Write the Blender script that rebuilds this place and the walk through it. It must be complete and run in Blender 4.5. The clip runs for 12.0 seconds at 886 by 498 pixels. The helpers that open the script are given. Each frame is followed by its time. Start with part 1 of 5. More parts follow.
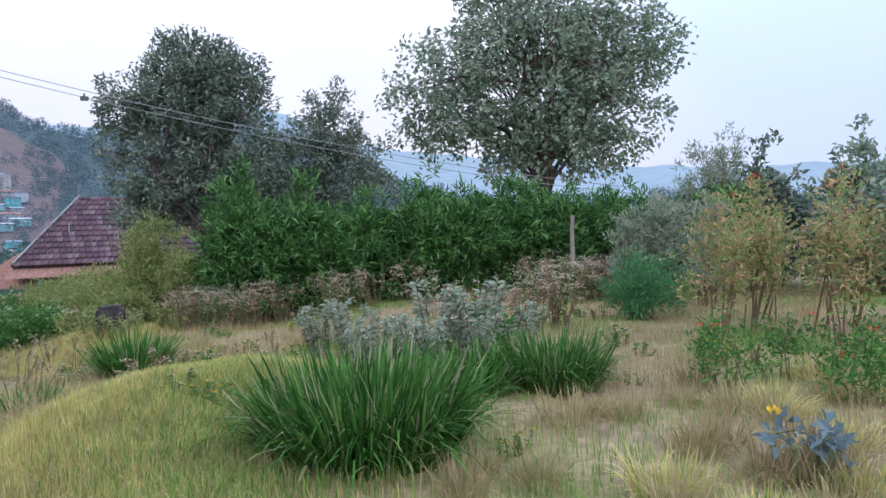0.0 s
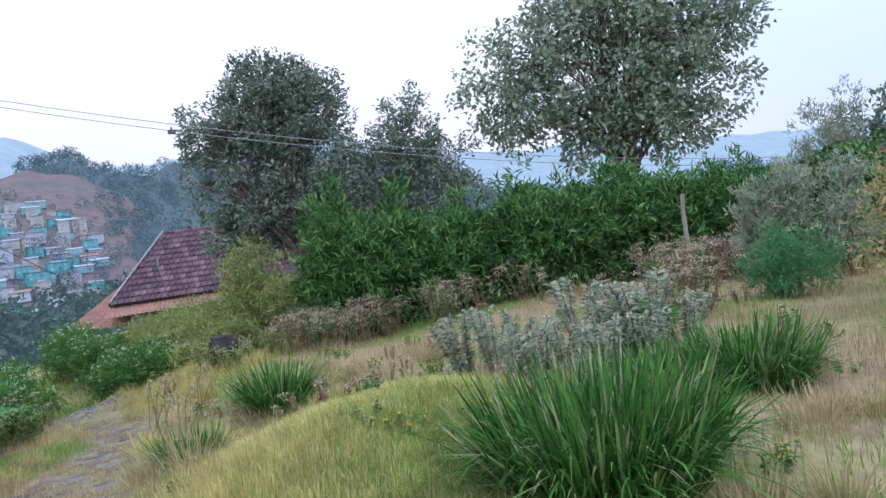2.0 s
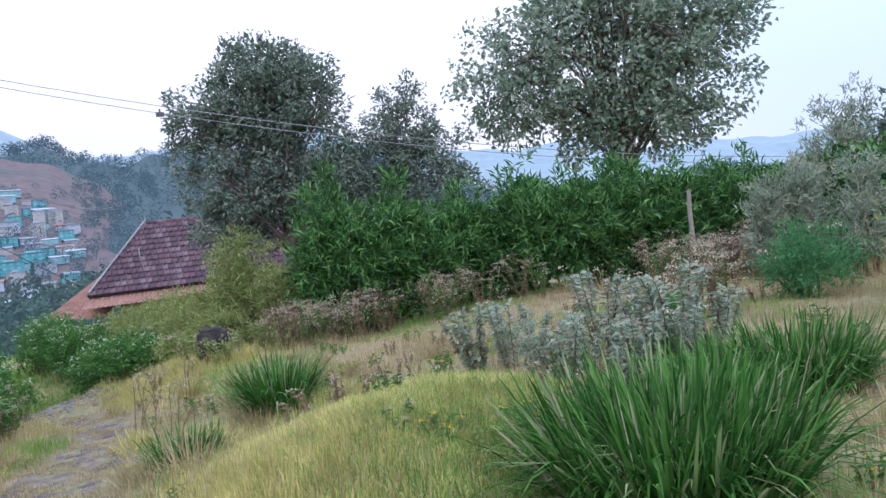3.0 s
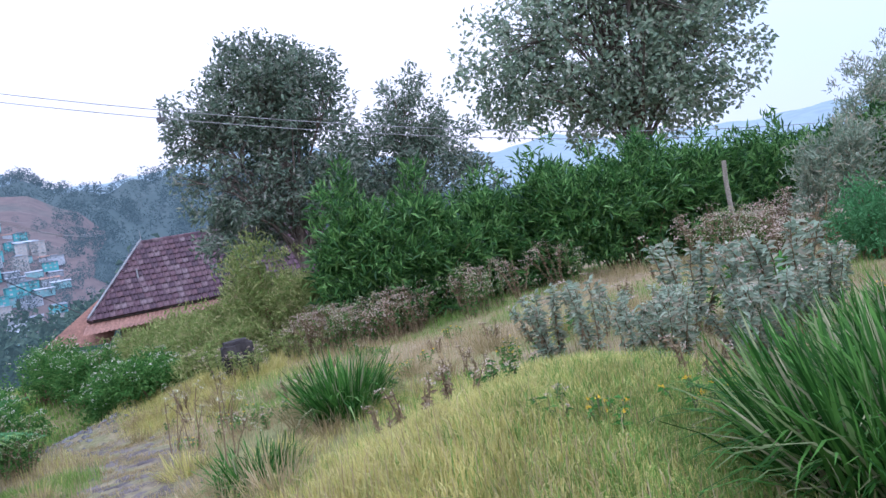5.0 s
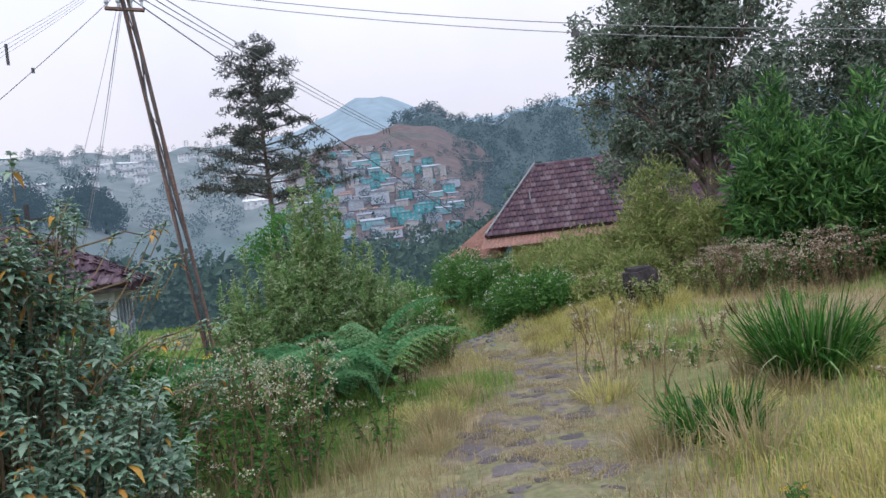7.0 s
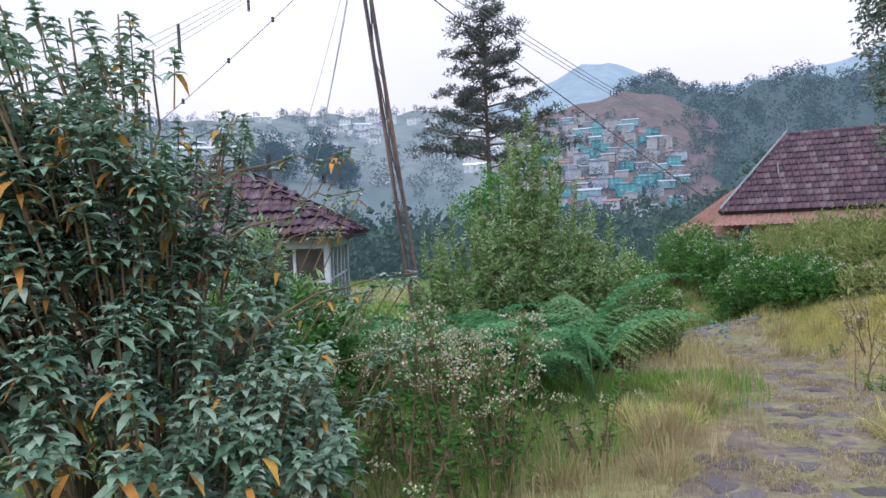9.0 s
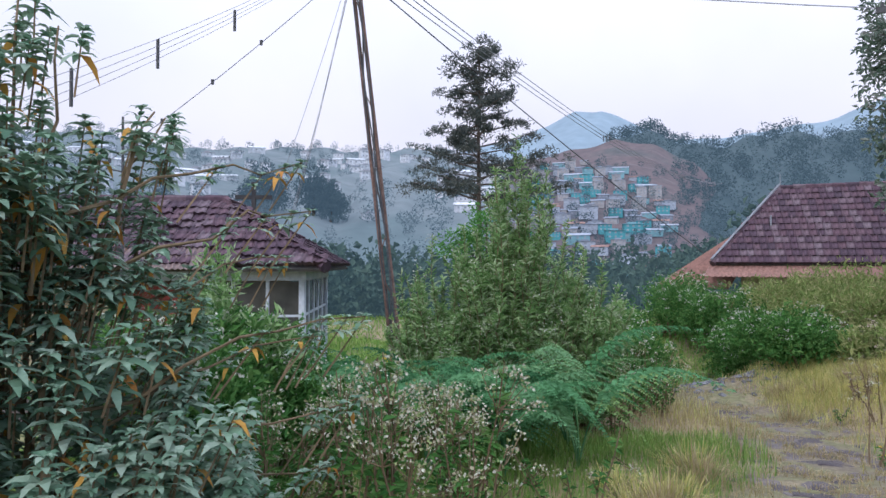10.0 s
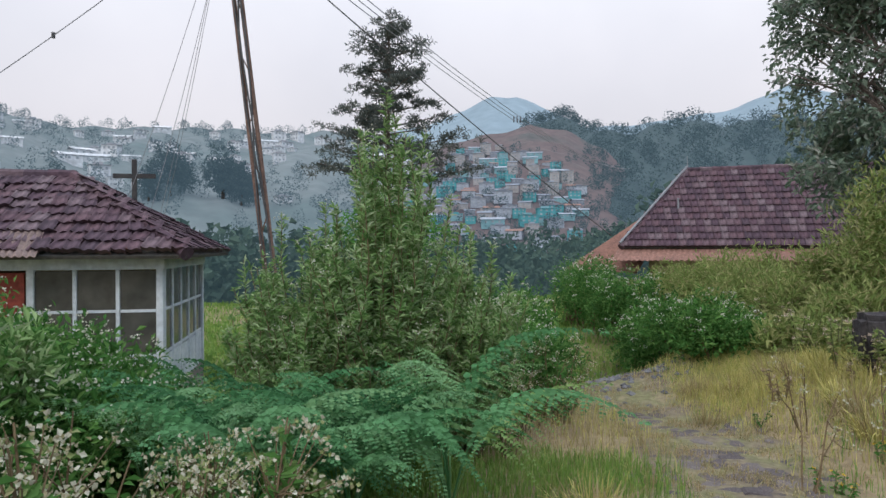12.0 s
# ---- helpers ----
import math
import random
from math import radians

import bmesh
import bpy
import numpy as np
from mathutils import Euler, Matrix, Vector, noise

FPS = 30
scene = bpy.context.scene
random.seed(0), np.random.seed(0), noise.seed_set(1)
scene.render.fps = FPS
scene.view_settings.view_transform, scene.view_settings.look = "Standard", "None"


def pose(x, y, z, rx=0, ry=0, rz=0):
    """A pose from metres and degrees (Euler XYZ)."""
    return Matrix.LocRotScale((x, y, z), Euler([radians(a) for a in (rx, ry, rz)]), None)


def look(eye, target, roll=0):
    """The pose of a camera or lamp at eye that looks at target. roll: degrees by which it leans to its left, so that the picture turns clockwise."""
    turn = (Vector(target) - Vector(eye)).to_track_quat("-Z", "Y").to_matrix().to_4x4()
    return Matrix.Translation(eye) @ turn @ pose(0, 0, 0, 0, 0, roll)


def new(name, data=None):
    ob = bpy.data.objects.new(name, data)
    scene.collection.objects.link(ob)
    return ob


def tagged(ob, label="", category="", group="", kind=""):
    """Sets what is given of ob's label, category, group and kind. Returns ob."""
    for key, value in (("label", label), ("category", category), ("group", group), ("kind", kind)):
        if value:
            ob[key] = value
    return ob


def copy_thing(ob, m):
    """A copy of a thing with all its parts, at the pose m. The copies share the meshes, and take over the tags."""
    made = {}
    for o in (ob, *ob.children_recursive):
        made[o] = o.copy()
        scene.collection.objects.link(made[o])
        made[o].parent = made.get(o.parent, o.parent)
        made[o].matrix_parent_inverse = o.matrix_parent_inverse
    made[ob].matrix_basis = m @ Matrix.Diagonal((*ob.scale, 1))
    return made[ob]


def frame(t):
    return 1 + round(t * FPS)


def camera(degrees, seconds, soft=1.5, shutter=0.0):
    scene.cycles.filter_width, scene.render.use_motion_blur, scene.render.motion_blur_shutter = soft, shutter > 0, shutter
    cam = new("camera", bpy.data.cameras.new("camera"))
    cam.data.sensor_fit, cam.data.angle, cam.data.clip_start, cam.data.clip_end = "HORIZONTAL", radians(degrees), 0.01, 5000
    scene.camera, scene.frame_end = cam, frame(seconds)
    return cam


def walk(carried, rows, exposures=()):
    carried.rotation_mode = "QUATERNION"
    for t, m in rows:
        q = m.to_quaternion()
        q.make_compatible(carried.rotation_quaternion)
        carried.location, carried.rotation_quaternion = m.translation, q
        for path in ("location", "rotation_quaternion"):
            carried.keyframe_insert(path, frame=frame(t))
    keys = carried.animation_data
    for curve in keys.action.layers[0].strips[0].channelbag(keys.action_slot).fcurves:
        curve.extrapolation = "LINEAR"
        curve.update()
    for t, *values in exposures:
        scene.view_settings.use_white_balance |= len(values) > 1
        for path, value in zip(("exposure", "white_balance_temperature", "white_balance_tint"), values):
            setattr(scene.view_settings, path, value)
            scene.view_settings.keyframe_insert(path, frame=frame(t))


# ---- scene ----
cam = camera(65.3, 12.0)
METRES, EYE, TILT, LEAN, TURN = 8.0, 1.5, -0.5, 2.2, 0.0
ROWS = [
    (0.0, 0.0, 0.0, 0.0, -0.0, 0.0, -0.0),
    (0.5, -0.0296, 0.0289, 0.0031, 0.11, -0.08, 2.97),
    (1.0, -0.0603, 0.0316, 0.0043, -0.27, -2.2, 2.67),
    (1.5, -0.0975, 0.0481, 0.0076, 1.17, -1.61, 4.5),
    (2.0, -0.1267, 0.0739, 0.0079, 4.93, 0.26, 5.97),
    (2.5, -0.1544, 0.1192, 0.0033, 5.58, 0.37, 4.46),
    (2.7, -0.1661, 0.1267, 0.0017, 4.20, -0.03, 4.18),
    (4.3, -0.2598, 0.1869, -0.0106, 2.12, -0.12, 5.85),
    (4.5, -0.2715, 0.1944, -0.0122, 1.34, -1.65, 6.0),
    (5.0, -0.3016, 0.229, -0.0211, 2.22, 0.25, 8.93),
    (5.5, -0.3322, 0.2423, -0.0193, 9.06, -0.15, 7.5),
    (6.0, -0.3513, 0.2781, -0.0251, 16.94, -1.39, 4.5),
    (6.5, -0.3845, 0.2927, -0.0283, 23.22, 1.1, 4.9),
    (7.0, -0.4189, 0.3119, -0.0335, 32.31, -1.59, 4.63),
    (7.5, -0.4475, 0.3422, -0.0433, 41.56, 0.2, 2.46),
    (7.7, -0.4583, 0.3536, -0.0442, 42.98, -1.74, 2.26),
    (9.3, -0.5448, 0.4450, -0.0518, 50.64, -3.39, 0.53),
    (9.5, -0.5556, 0.4564, -0.0527, 50.02, -3.49, -0.55),
    (10.0, -0.586, 0.4939, -0.0544, 49.01, -0.16, -1.81),
    (10.5, -0.6084, 0.535, -0.0559, 47.42, -2.63, -2.32),
    (11.0, -0.6232, 0.5829, -0.0537, 47.6, -2.04, -1.52),
    (11.5, -0.6533, 0.6299, -0.0542, 44.14, 0.92, -2.45),
    (12.0, -0.68, 0.6735, -0.0551, 42.16, -1.26, -1.72),
]
walk(cam, [(t, pose(0, 0, EYE, TILT, LEAN, TURN) @ pose(METRES * x, METRES * y, METRES * z, 90 + pitch, roll, yaw)) for t, x, y, z, yaw, pitch, roll in ROWS],
     [(0.0, 0.1, 5600, 15), (0.5, -0.08, 5550, 15), (1.0, 0.05, 5550, 15), (4.5, 0.3, 5350, 18), (5.5, 0.36, 5300, 19), (6.5, 0.38, 5400, 19), (7.0, -0.06, 5950, 13), (7.5, -0.36, 6050, 11), (9.5, 0.2, 5750, 15), (10.0, 0.0, 5700, 15), (10.5, -0.14, 5950, 11), (11.0, -0.24, 5850, 15), (11.5, -0.08, 6000, 15), (12.0, -0.2, 6200, 9)])


# ---- world, sun, exposure ----
world = bpy.data.worlds.new("sky")
scene.world = world
world.use_nodes = True
wn, wl = world.node_tree.nodes, world.node_tree.links
SUN_ELEV, SUN_AZ = radians(45), radians(-150)
sky = wn.new("ShaderNodeTexSky")
sky.sky_type, sky.sun_disc, sky.sun_elevation, sky.sun_rotation = "NISHITA", False, SUN_ELEV, -SUN_AZ
sky.dust_density = 4.0
cloud_pos = wn.new("ShaderNodeTexCoord")
cloud = wn.new("ShaderNodeTexNoise")
cloud.inputs["Scale"].default_value, cloud.inputs["Detail"].default_value = 1.6, 5.0
cloud_ramp = wn.new("ShaderNodeValToRGB")
cloud_ramp.color_ramp.elements[0].position, cloud_ramp.color_ramp.elements[1].position = 0.36, 0.62
cloud_ramp.color_ramp.elements[0].color = (0.78, 0.78, 0.78, 1)
cloud_ramp.color_ramp.elements[1].color = (0.97, 0.97, 0.97, 1)
overcast = wn.new("ShaderNodeMix")
overcast.data_type = "RGBA"
overcast.inputs["B"].default_value = (9.1, 9.4, 10.1, 1)
wl.new(cloud_pos.outputs["Generated"], cloud.inputs["Vector"])
wl.new(cloud.outputs["Fac"], cloud_ramp.inputs["Fac"])
wl.new(cloud_ramp.outputs["Color"], overcast.inputs["Factor"])
wl.new(sky.outputs["Color"], overcast.inputs["A"])
clear_side = wn.new("ShaderNodeVectorMath")
clear_side.operation = "DOT_PRODUCT"
clear_side.inputs[1].default_value = (0.95, 0.3, 0.0)
wl.new(cloud_pos.outputs["Generated"], clear_side.inputs[0])
wisp = wn.new("ShaderNodeMath")
wisp.operation = "MULTIPLY_ADD"
wisp.inputs[1].default_value = 0.9
wl.new(cloud.outputs["Fac"], wisp.inputs[0])
wl.new(clear_side.outputs["Value"], wisp.inputs[2])
clearing = wn.new("ShaderNodeMapRange")
clearing.interpolation_type = "SMOOTHSTEP"
clearing.inputs["From Min"].default_value, clearing.inputs["From Max"].default_value = 0.88, 1.22
wl.new(wisp.outputs["Value"], clearing.inputs["Value"])
thin_cloud = wn.new("ShaderNodeMix")
thin_cloud.data_type = "RGBA"
thin_cloud.inputs["B"].default_value = (6.6, 8.0, 9.9, 1)
wl.new(clearing.outputs["Result"], thin_cloud.inputs["Factor"])
wl.new(overcast.outputs["Result"], thin_cloud.inputs["A"])
# an overcast dome is brightest overhead and faintly rosy along the horizon
updir = wn.new("ShaderNodeSeparateXYZ")
wl.new(cloud_pos.outputs["Generated"], updir.inputs[0])
climb = wn.new("ShaderNodeMapRange")
climb.interpolation_type = "SMOOTHSTEP"
wl.new(updir.outputs["Z"], climb.inputs["Value"])
dome = wn.new("ShaderNodeMix")
dome.data_type = "RGBA"
dome.inputs["A"].default_value, dome.inputs["B"].default_value = (0.68, 0.615, 0.585, 1), (1.3, 1.31, 1.32, 1)
wl.new(climb.outputs["Result"], dome.inputs["Factor"])
shaded_sky = wn.new("ShaderNodeMix")
shaded_sky.data_type, shaded_sky.blend_type = "RGBA", "MULTIPLY"
shaded_sky.inputs["Factor"].default_value = 1.0
wl.new(thin_cloud.outputs["Result"], shaded_sky.inputs["A"])
wl.new(dome.outputs["Result"], shaded_sky.inputs["B"])
wl.new(shaded_sky.outputs["Result"], wn["Background"].inputs["Color"])
wn["Background"].inputs["Strength"].default_value = 0.15
sun = new("sun", bpy.data.lights.new("sun", "SUN"))
sun.data.energy, sun.data.angle, sun.data.color = 1.2, radians(25), (1.0, 0.95, 0.9)
sun.matrix_world = look((0, 0, 60), (math.sin(SUN_AZ) * 60, -math.cos(SUN_AZ) * 60, 60 - 60 * math.tan(SUN_ELEV)))
scene.view_settings.exposure = 0.0

# ---- materials ----
rng = np.random.default_rng(11)


def ramp_material(name, colours, rough=0.75, per="island", grain=30.0, mottling=0.35, bump=0.0, through_light=0.0, metal=0.0, haze_glow=None, gloss=0.3):
    """Colours spread over the pieces (or over an object, or a noise) and mottled by a finer noise."""
    mat = bpy.data.materials.new(name)
    mat.use_nodes = True
    n, l = mat.node_tree.nodes, mat.node_tree.links
    p = n["Principled BSDF"]
    p.inputs["Roughness"].default_value, p.inputs["Metallic"].default_value = rough, metal
    p.inputs["Specular IOR Level"].default_value = gloss
    co = n.new("ShaderNodeTexCoord")
    ramp = n.new("ShaderNodeValToRGB")
    while len(ramp.color_ramp.elements) < len(colours):
        ramp.color_ramp.elements.new(0.5)
    for i, c in enumerate(colours):
        ramp.color_ramp.elements[i].position = i / max(1, len(colours) - 1)
        ramp.color_ramp.elements[i].color = (*c, 1)
    if per == "island":
        source = n.new("ShaderNodeNewGeometry").outputs["Random Per Island"]
    elif per == "object":
        source = n.new("ShaderNodeObjectInfo").outputs["Random"]
    else:
        big = n.new("ShaderNodeTexNoise")
        big.inputs["Scale"].default_value, big.inputs["Detail"].default_value = per, 6.0
        l.new(co.outputs["Object"], big.inputs["Vector"])
        spread = n.new("ShaderNodeMapRange")
        spread.inputs["From Min"].default_value, spread.inputs["From Max"].default_value = 0.32, 0.68
        l.new(big.outputs["Fac"], spread.inputs["Value"])
        source = spread.outputs["Result"]
    l.new(source, ramp.inputs["Fac"])
    fine = n.new("ShaderNodeTexNoise")
    fine.inputs["Scale"].default_value, fine.inputs["Detail"].default_value = grain, 4.0
    l.new(co.outputs["Object"], fine.inputs["Vector"])
    tone = n.new("ShaderNodeMapRange")
    tone.inputs["To Min"].default_value, tone.inputs["To Max"].default_value = 1 - mottling, 1 + mottling
    tone.inputs["From Min"].default_value, tone.inputs["From Max"].default_value = 0.25, 0.75
    l.new(fine.outputs["Fac"], tone.inputs["Value"])
    mul = n.new("ShaderNodeMix")
    mul.data_type, mul.blend_type = "RGBA", "MULTIPLY"
    mul.inputs["Factor"].default_value = 1.0
    l.new(ramp.outputs["Color"], mul.inputs["A"])
    l.new(tone.outputs["Result"], mul.inputs["B"])
    l.new(mul.outputs["Result"], p.inputs["Base Color"])
    if bump:
        b = n.new("ShaderNodeBump")
        b.inputs["Strength"].default_value, b.inputs["Distance"].default_value = bump, 0.03
        l.new(fine.outputs["Fac"], b.inputs["Height"])
        l.new(b.outputs["Normal"], p.inputs["Normal"])
    # blue-grey emission in place of aerial haze, for distant materials only
    if haze_glow:
        p.inputs["Emission Color"].default_value, p.inputs["Emission Strength"].default_value = (*haze_glow, 1), 1.0
    if through_light:
        tr, mix = n.new("ShaderNodeBsdfTranslucent"), n.new("ShaderNodeMixShader")
        l.new(mul.outputs["Result"], tr.inputs["Color"])
        mix.inputs["Fac"].default_value = through_light
        l.new(p.outputs["BSDF"], mix.inputs[1])
        l.new(tr.outputs["BSDF"], mix.inputs[2])
        l.new(mix.outputs["Shader"], n["Material Output"].inputs["Surface"])
    return mat


def leaf_material(name, *colours, rough=0.6, gloss=0.12):
    return ramp_material(name, colours, rough=rough, grain=4.0, mottling=0.25, through_light=0.3, gloss=gloss)


M = {
    "soil": ramp_material("soil", [(0.16, 0.12, 0.08), (0.28, 0.22, 0.13), (0.2, 0.19, 0.08), (0.14, 0.17, 0.06)], 0.95, per=0.35, grain=9, bump=0.5),
    "path": ramp_material("path", [(0.12, 0.095, 0.08), (0.2, 0.165, 0.11), (0.17, 0.165, 0.08), (0.26, 0.21, 0.135)], 0.95, per=1.6, grain=14, bump=0.6),
    "gravel": ramp_material("gravel", [(0.10, 0.10, 0.11), (0.19, 0.19, 0.2)], 0.95, per="island", grain=20, bump=0.5),
    "stone": ramp_material("stone", [(0.085, 0.072, 0.075), (0.125, 0.105, 0.105), (0.18, 0.155, 0.145)], 0.92, per="object", grain=12, bump=0.5),
    "dark_stone": ramp_material("dark_stone", [(0.03, 0.027, 0.03), (0.07, 0.062, 0.062)], 0.95, per=4.0, grain=18, bump=0.7),
    "bark": ramp_material("bark", [(0.09, 0.07, 0.06), (0.17, 0.14, 0.12)], 0.95, per=5.0, grain=25, bump=0.8),
    "pale_bark": ramp_material("pale_bark", [(0.16, 0.13, 0.11), (0.26, 0.22, 0.18)], 0.95, per=5.0, grain=25, bump=0.8),
    "stem": ramp_material("stem", [(0.12, 0.09, 0.05), (0.2, 0.14, 0.08)], 0.9, grain=15),
    "green_stem": ramp_material("green_stem", [(0.1, 0.13, 0.05), (0.16, 0.16, 0.08)], 0.9, grain=15),
    "dark_leaf": leaf_material("dark_leaf", (0.08, 0.125, 0.09), (0.13, 0.185, 0.13), (0.2, 0.265, 0.19), (0.3, 0.3, 0.27), rough=0.42, gloss=0.3),
    "poplar_leaf": leaf_material("poplar_leaf", (0.13, 0.2, 0.14), (0.2, 0.28, 0.19), (0.29, 0.37, 0.26), (0.4, 0.42, 0.34), rough=0.42, gloss=0.3),
    "hedge_leaf": leaf_material("hedge_leaf", (0.028, 0.08, 0.028), (0.055, 0.15, 0.04), (0.105, 0.24, 0.06), (0.2, 0.36, 0.11), rough=0.4, gloss=0.3),
    "airy_leaf": leaf_material("airy_leaf", (0.17, 0.25, 0.07), (0.27, 0.33, 0.11), (0.39, 0.37, 0.18)),
    "silver_leaf": leaf_material("silver_leaf", (0.19, 0.26, 0.19), (0.28, 0.36, 0.26), (0.39, 0.45, 0.35), (0.4, 0.35, 0.26)),
    "weed_leaf": leaf_material("weed_leaf", (0.045, 0.13, 0.03), (0.08, 0.2, 0.045), (0.15, 0.27, 0.075)),
    "bush_leaf": leaf_material("bush_leaf", (0.1, 0.2, 0.06), (0.18, 0.31, 0.1), (0.29, 0.42, 0.17), (0.43, 0.5, 0.31)),
    "bright_leaf": leaf_material("bright_leaf", (0.07, 0.2, 0.04), (0.11, 0.28, 0.06)),
    "fern_leaf": ramp_material("fern_leaf", [(0.05, 0.15, 0.06), (0.09, 0.24, 0.095), (0.13, 0.3, 0.13), (0.19, 0.36, 0.17), (0.26, 0.38, 0.13)], 0.6, per="object", grain=4.0, mottling=0.25, through_light=0.38, gloss=0.12),
    "droop_leaf": leaf_material("droop_leaf", (0.11, 0.2, 0.125), (0.18, 0.29, 0.19), (0.27, 0.38, 0.27), (0.38, 0.47, 0.36)),
    "orange_leaf": leaf_material("orange_leaf", (0.55, 0.24, 0.06), (0.6, 0.36, 0.08)),
    "russet_leaf": leaf_material("russet_leaf", (0.18, 0.28, 0.09), (0.27, 0.34, 0.12), (0.42, 0.34, 0.17), (0.46, 0.3, 0.18), (0.23, 0.34, 0.12)),
    "blue_leaf": leaf_material("blue_leaf", (0.14, 0.2, 0.22), (0.22, 0.29, 0.32)),
    "dry_leaf": leaf_material("dry_leaf", (0.17, 0.125, 0.08), (0.27, 0.2, 0.13), (0.21, 0.2, 0.1)),
    "white_flower": leaf_material("white_flower", (0.5, 0.48, 0.37), (0.64, 0.63, 0.51), (0.38, 0.33, 0.2), (0.27, 0.34, 0.13)),
    "bush_flower": leaf_material("bush_flower", (0.48, 0.47, 0.38), (0.68, 0.67, 0.58)),
    "dry_flower": leaf_material("dry_flower", (0.48, 0.38, 0.31), (0.66, 0.57, 0.48), (0.34, 0.23, 0.17)),
    "red_flower": leaf_material("red_flower", (0.6, 0.05, 0.03), (0.7, 0.09, 0.05)),
    "yellow_flower": leaf_material("yellow_flower", (0.8, 0.5, 0.04), (0.85, 0.6, 0.08)),
    "purple_flower": leaf_material("purple_flower", (0.3, 0.1, 0.3), (0.4, 0.18, 0.4)),
    "tuft": leaf_material("tuft", (0.02, 0.07, 0.012), (0.032, 0.1, 0.018), (0.05, 0.145, 0.025), (0.07, 0.18, 0.032), (0.11, 0.25, 0.05), (0.34, 0.32, 0.2)),
    "dry_grass": leaf_material("dry_grass", (0.33, 0.25, 0.13), (0.43, 0.34, 0.2), (0.25, 0.23, 0.09), (0.52, 0.43, 0.27)),
    "mound_grass": leaf_material("mound_grass", (0.38, 0.37, 0.11), (0.53, 0.48, 0.16), (0.62, 0.54, 0.24), (0.3, 0.36, 0.09)),
    "green_grass": leaf_material("green_grass", (0.12, 0.22, 0.05), (0.19, 0.32, 0.07), (0.28, 0.36, 0.1)),
    "tile": ramp_material("tile", [(0.062, 0.042, 0.055), (0.078, 0.048, 0.063), (0.098, 0.058, 0.07), (0.14, 0.105, 0.118)], 0.9, per="object", grain=7, mottling=0.5, bump=0.4),
    "tin": ramp_material("tin", [(0.19, 0.11, 0.09), (0.28, 0.155, 0.12), (0.23, 0.13, 0.105)], 0.8, per=1.2, grain=12, bump=0.2),
    "old_tin": ramp_material("old_tin", [(0.17, 0.12, 0.11), (0.25, 0.19, 0.17)], 0.8, per=1.2, grain=12, bump=0.2),
    "ochre_wall": ramp_material("ochre_wall", [(0.34, 0.28, 0.17), (0.27, 0.22, 0.15)], 0.9, per=0.8, grain=6),
    "white_paint": ramp_material("white_paint", [(0.42, 0.47, 0.53), (0.6, 0.63, 0.66)], 0.6, per=2.0, grain=12, mottling=0.2),
    "red_paint": ramp_material("red_paint", [(0.2, 0.04, 0.03), (0.28, 0.06, 0.04)], 0.7, per=2.0, grain=12),
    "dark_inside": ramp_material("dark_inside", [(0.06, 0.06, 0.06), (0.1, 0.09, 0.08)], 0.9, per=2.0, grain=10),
    "glass": ramp_material("glass", [(0.06, 0.06, 0.055), (0.09, 0.085, 0.075)], 0.12, per=2.0, grain=3),
    "rust": ramp_material("rust", [(0.14, 0.09, 0.075), (0.22, 0.14, 0.11)], 0.8, per=3.0, grain=20, bump=0.3, metal=0.2),
    "cable": ramp_material("cable", [(0.06, 0.06, 0.065), (0.1, 0.1, 0.1)], 0.6, per=3.0),
    "bare_wire": ramp_material("bare_wire", [(0.2, 0.2, 0.21), (0.28, 0.28, 0.3)], 0.5, per=3.0),
    "lead": ramp_material("lead", [(0.2, 0.21, 0.23), (0.28, 0.29, 0.31)], 0.6, per=3.0),
    "black_wood": ramp_material("black_wood", [(0.03, 0.03, 0.035), (0.06, 0.055, 0.055)], 0.8, per=3.0),
    "grey_wood": ramp_material("grey_wood", [(0.2, 0.18, 0.15), (0.3, 0.27, 0.22)], 0.9, per=4.0, grain=30, bump=0.5),
    # hills: emission puts the bluish distance haze into the material
    "hill_red": ramp_material("hill_red", [(0.07, 0.055, 0.05), (0.095, 0.066, 0.058), (0.045, 0.06, 0.05)], 0.95, per=0.03, grain=0.3, haze_glow=(0.068, 0.07, 0.09)),
    "hill_green": ramp_material("hill_green", [(0.02, 0.032, 0.028), (0.035, 0.05, 0.045)], 0.95, per=0.02, grain=0.2, haze_glow=(0.05, 0.08, 0.105)),
    "hill_town": ramp_material("hill_town", [(0.05, 0.07, 0.065), (0.1, 0.11, 0.105), (0.045, 0.065, 0.06)], 0.95, per=0.012, grain=0.1, haze_glow=(0.1, 0.135, 0.165)),
    "hill_far": ramp_material("hill_far", [(0.08, 0.11, 0.13), (0.1, 0.13, 0.15)], 0.95, per=0.01, grain=0.05, haze_glow=(0.22, 0.29, 0.355)),
    # ridge and village trees: haze painted as bluish emission over dark foliage
    "far_wood": ramp_material("far_wood", [(0.022, 0.036, 0.03), (0.035, 0.05, 0.045)], 0.95, grain=0.5, haze_glow=(0.045, 0.072, 0.095)),
    # far houses: haze put into the colours, paled and low in contrast
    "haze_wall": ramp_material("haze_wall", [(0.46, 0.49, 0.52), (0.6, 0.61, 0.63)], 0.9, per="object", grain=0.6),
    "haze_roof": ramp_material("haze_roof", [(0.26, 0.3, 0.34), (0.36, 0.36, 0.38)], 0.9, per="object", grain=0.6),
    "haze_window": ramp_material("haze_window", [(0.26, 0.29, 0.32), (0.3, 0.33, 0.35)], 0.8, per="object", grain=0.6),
    # hillside and valley trees: same painted haze, weakest in the nearer valley
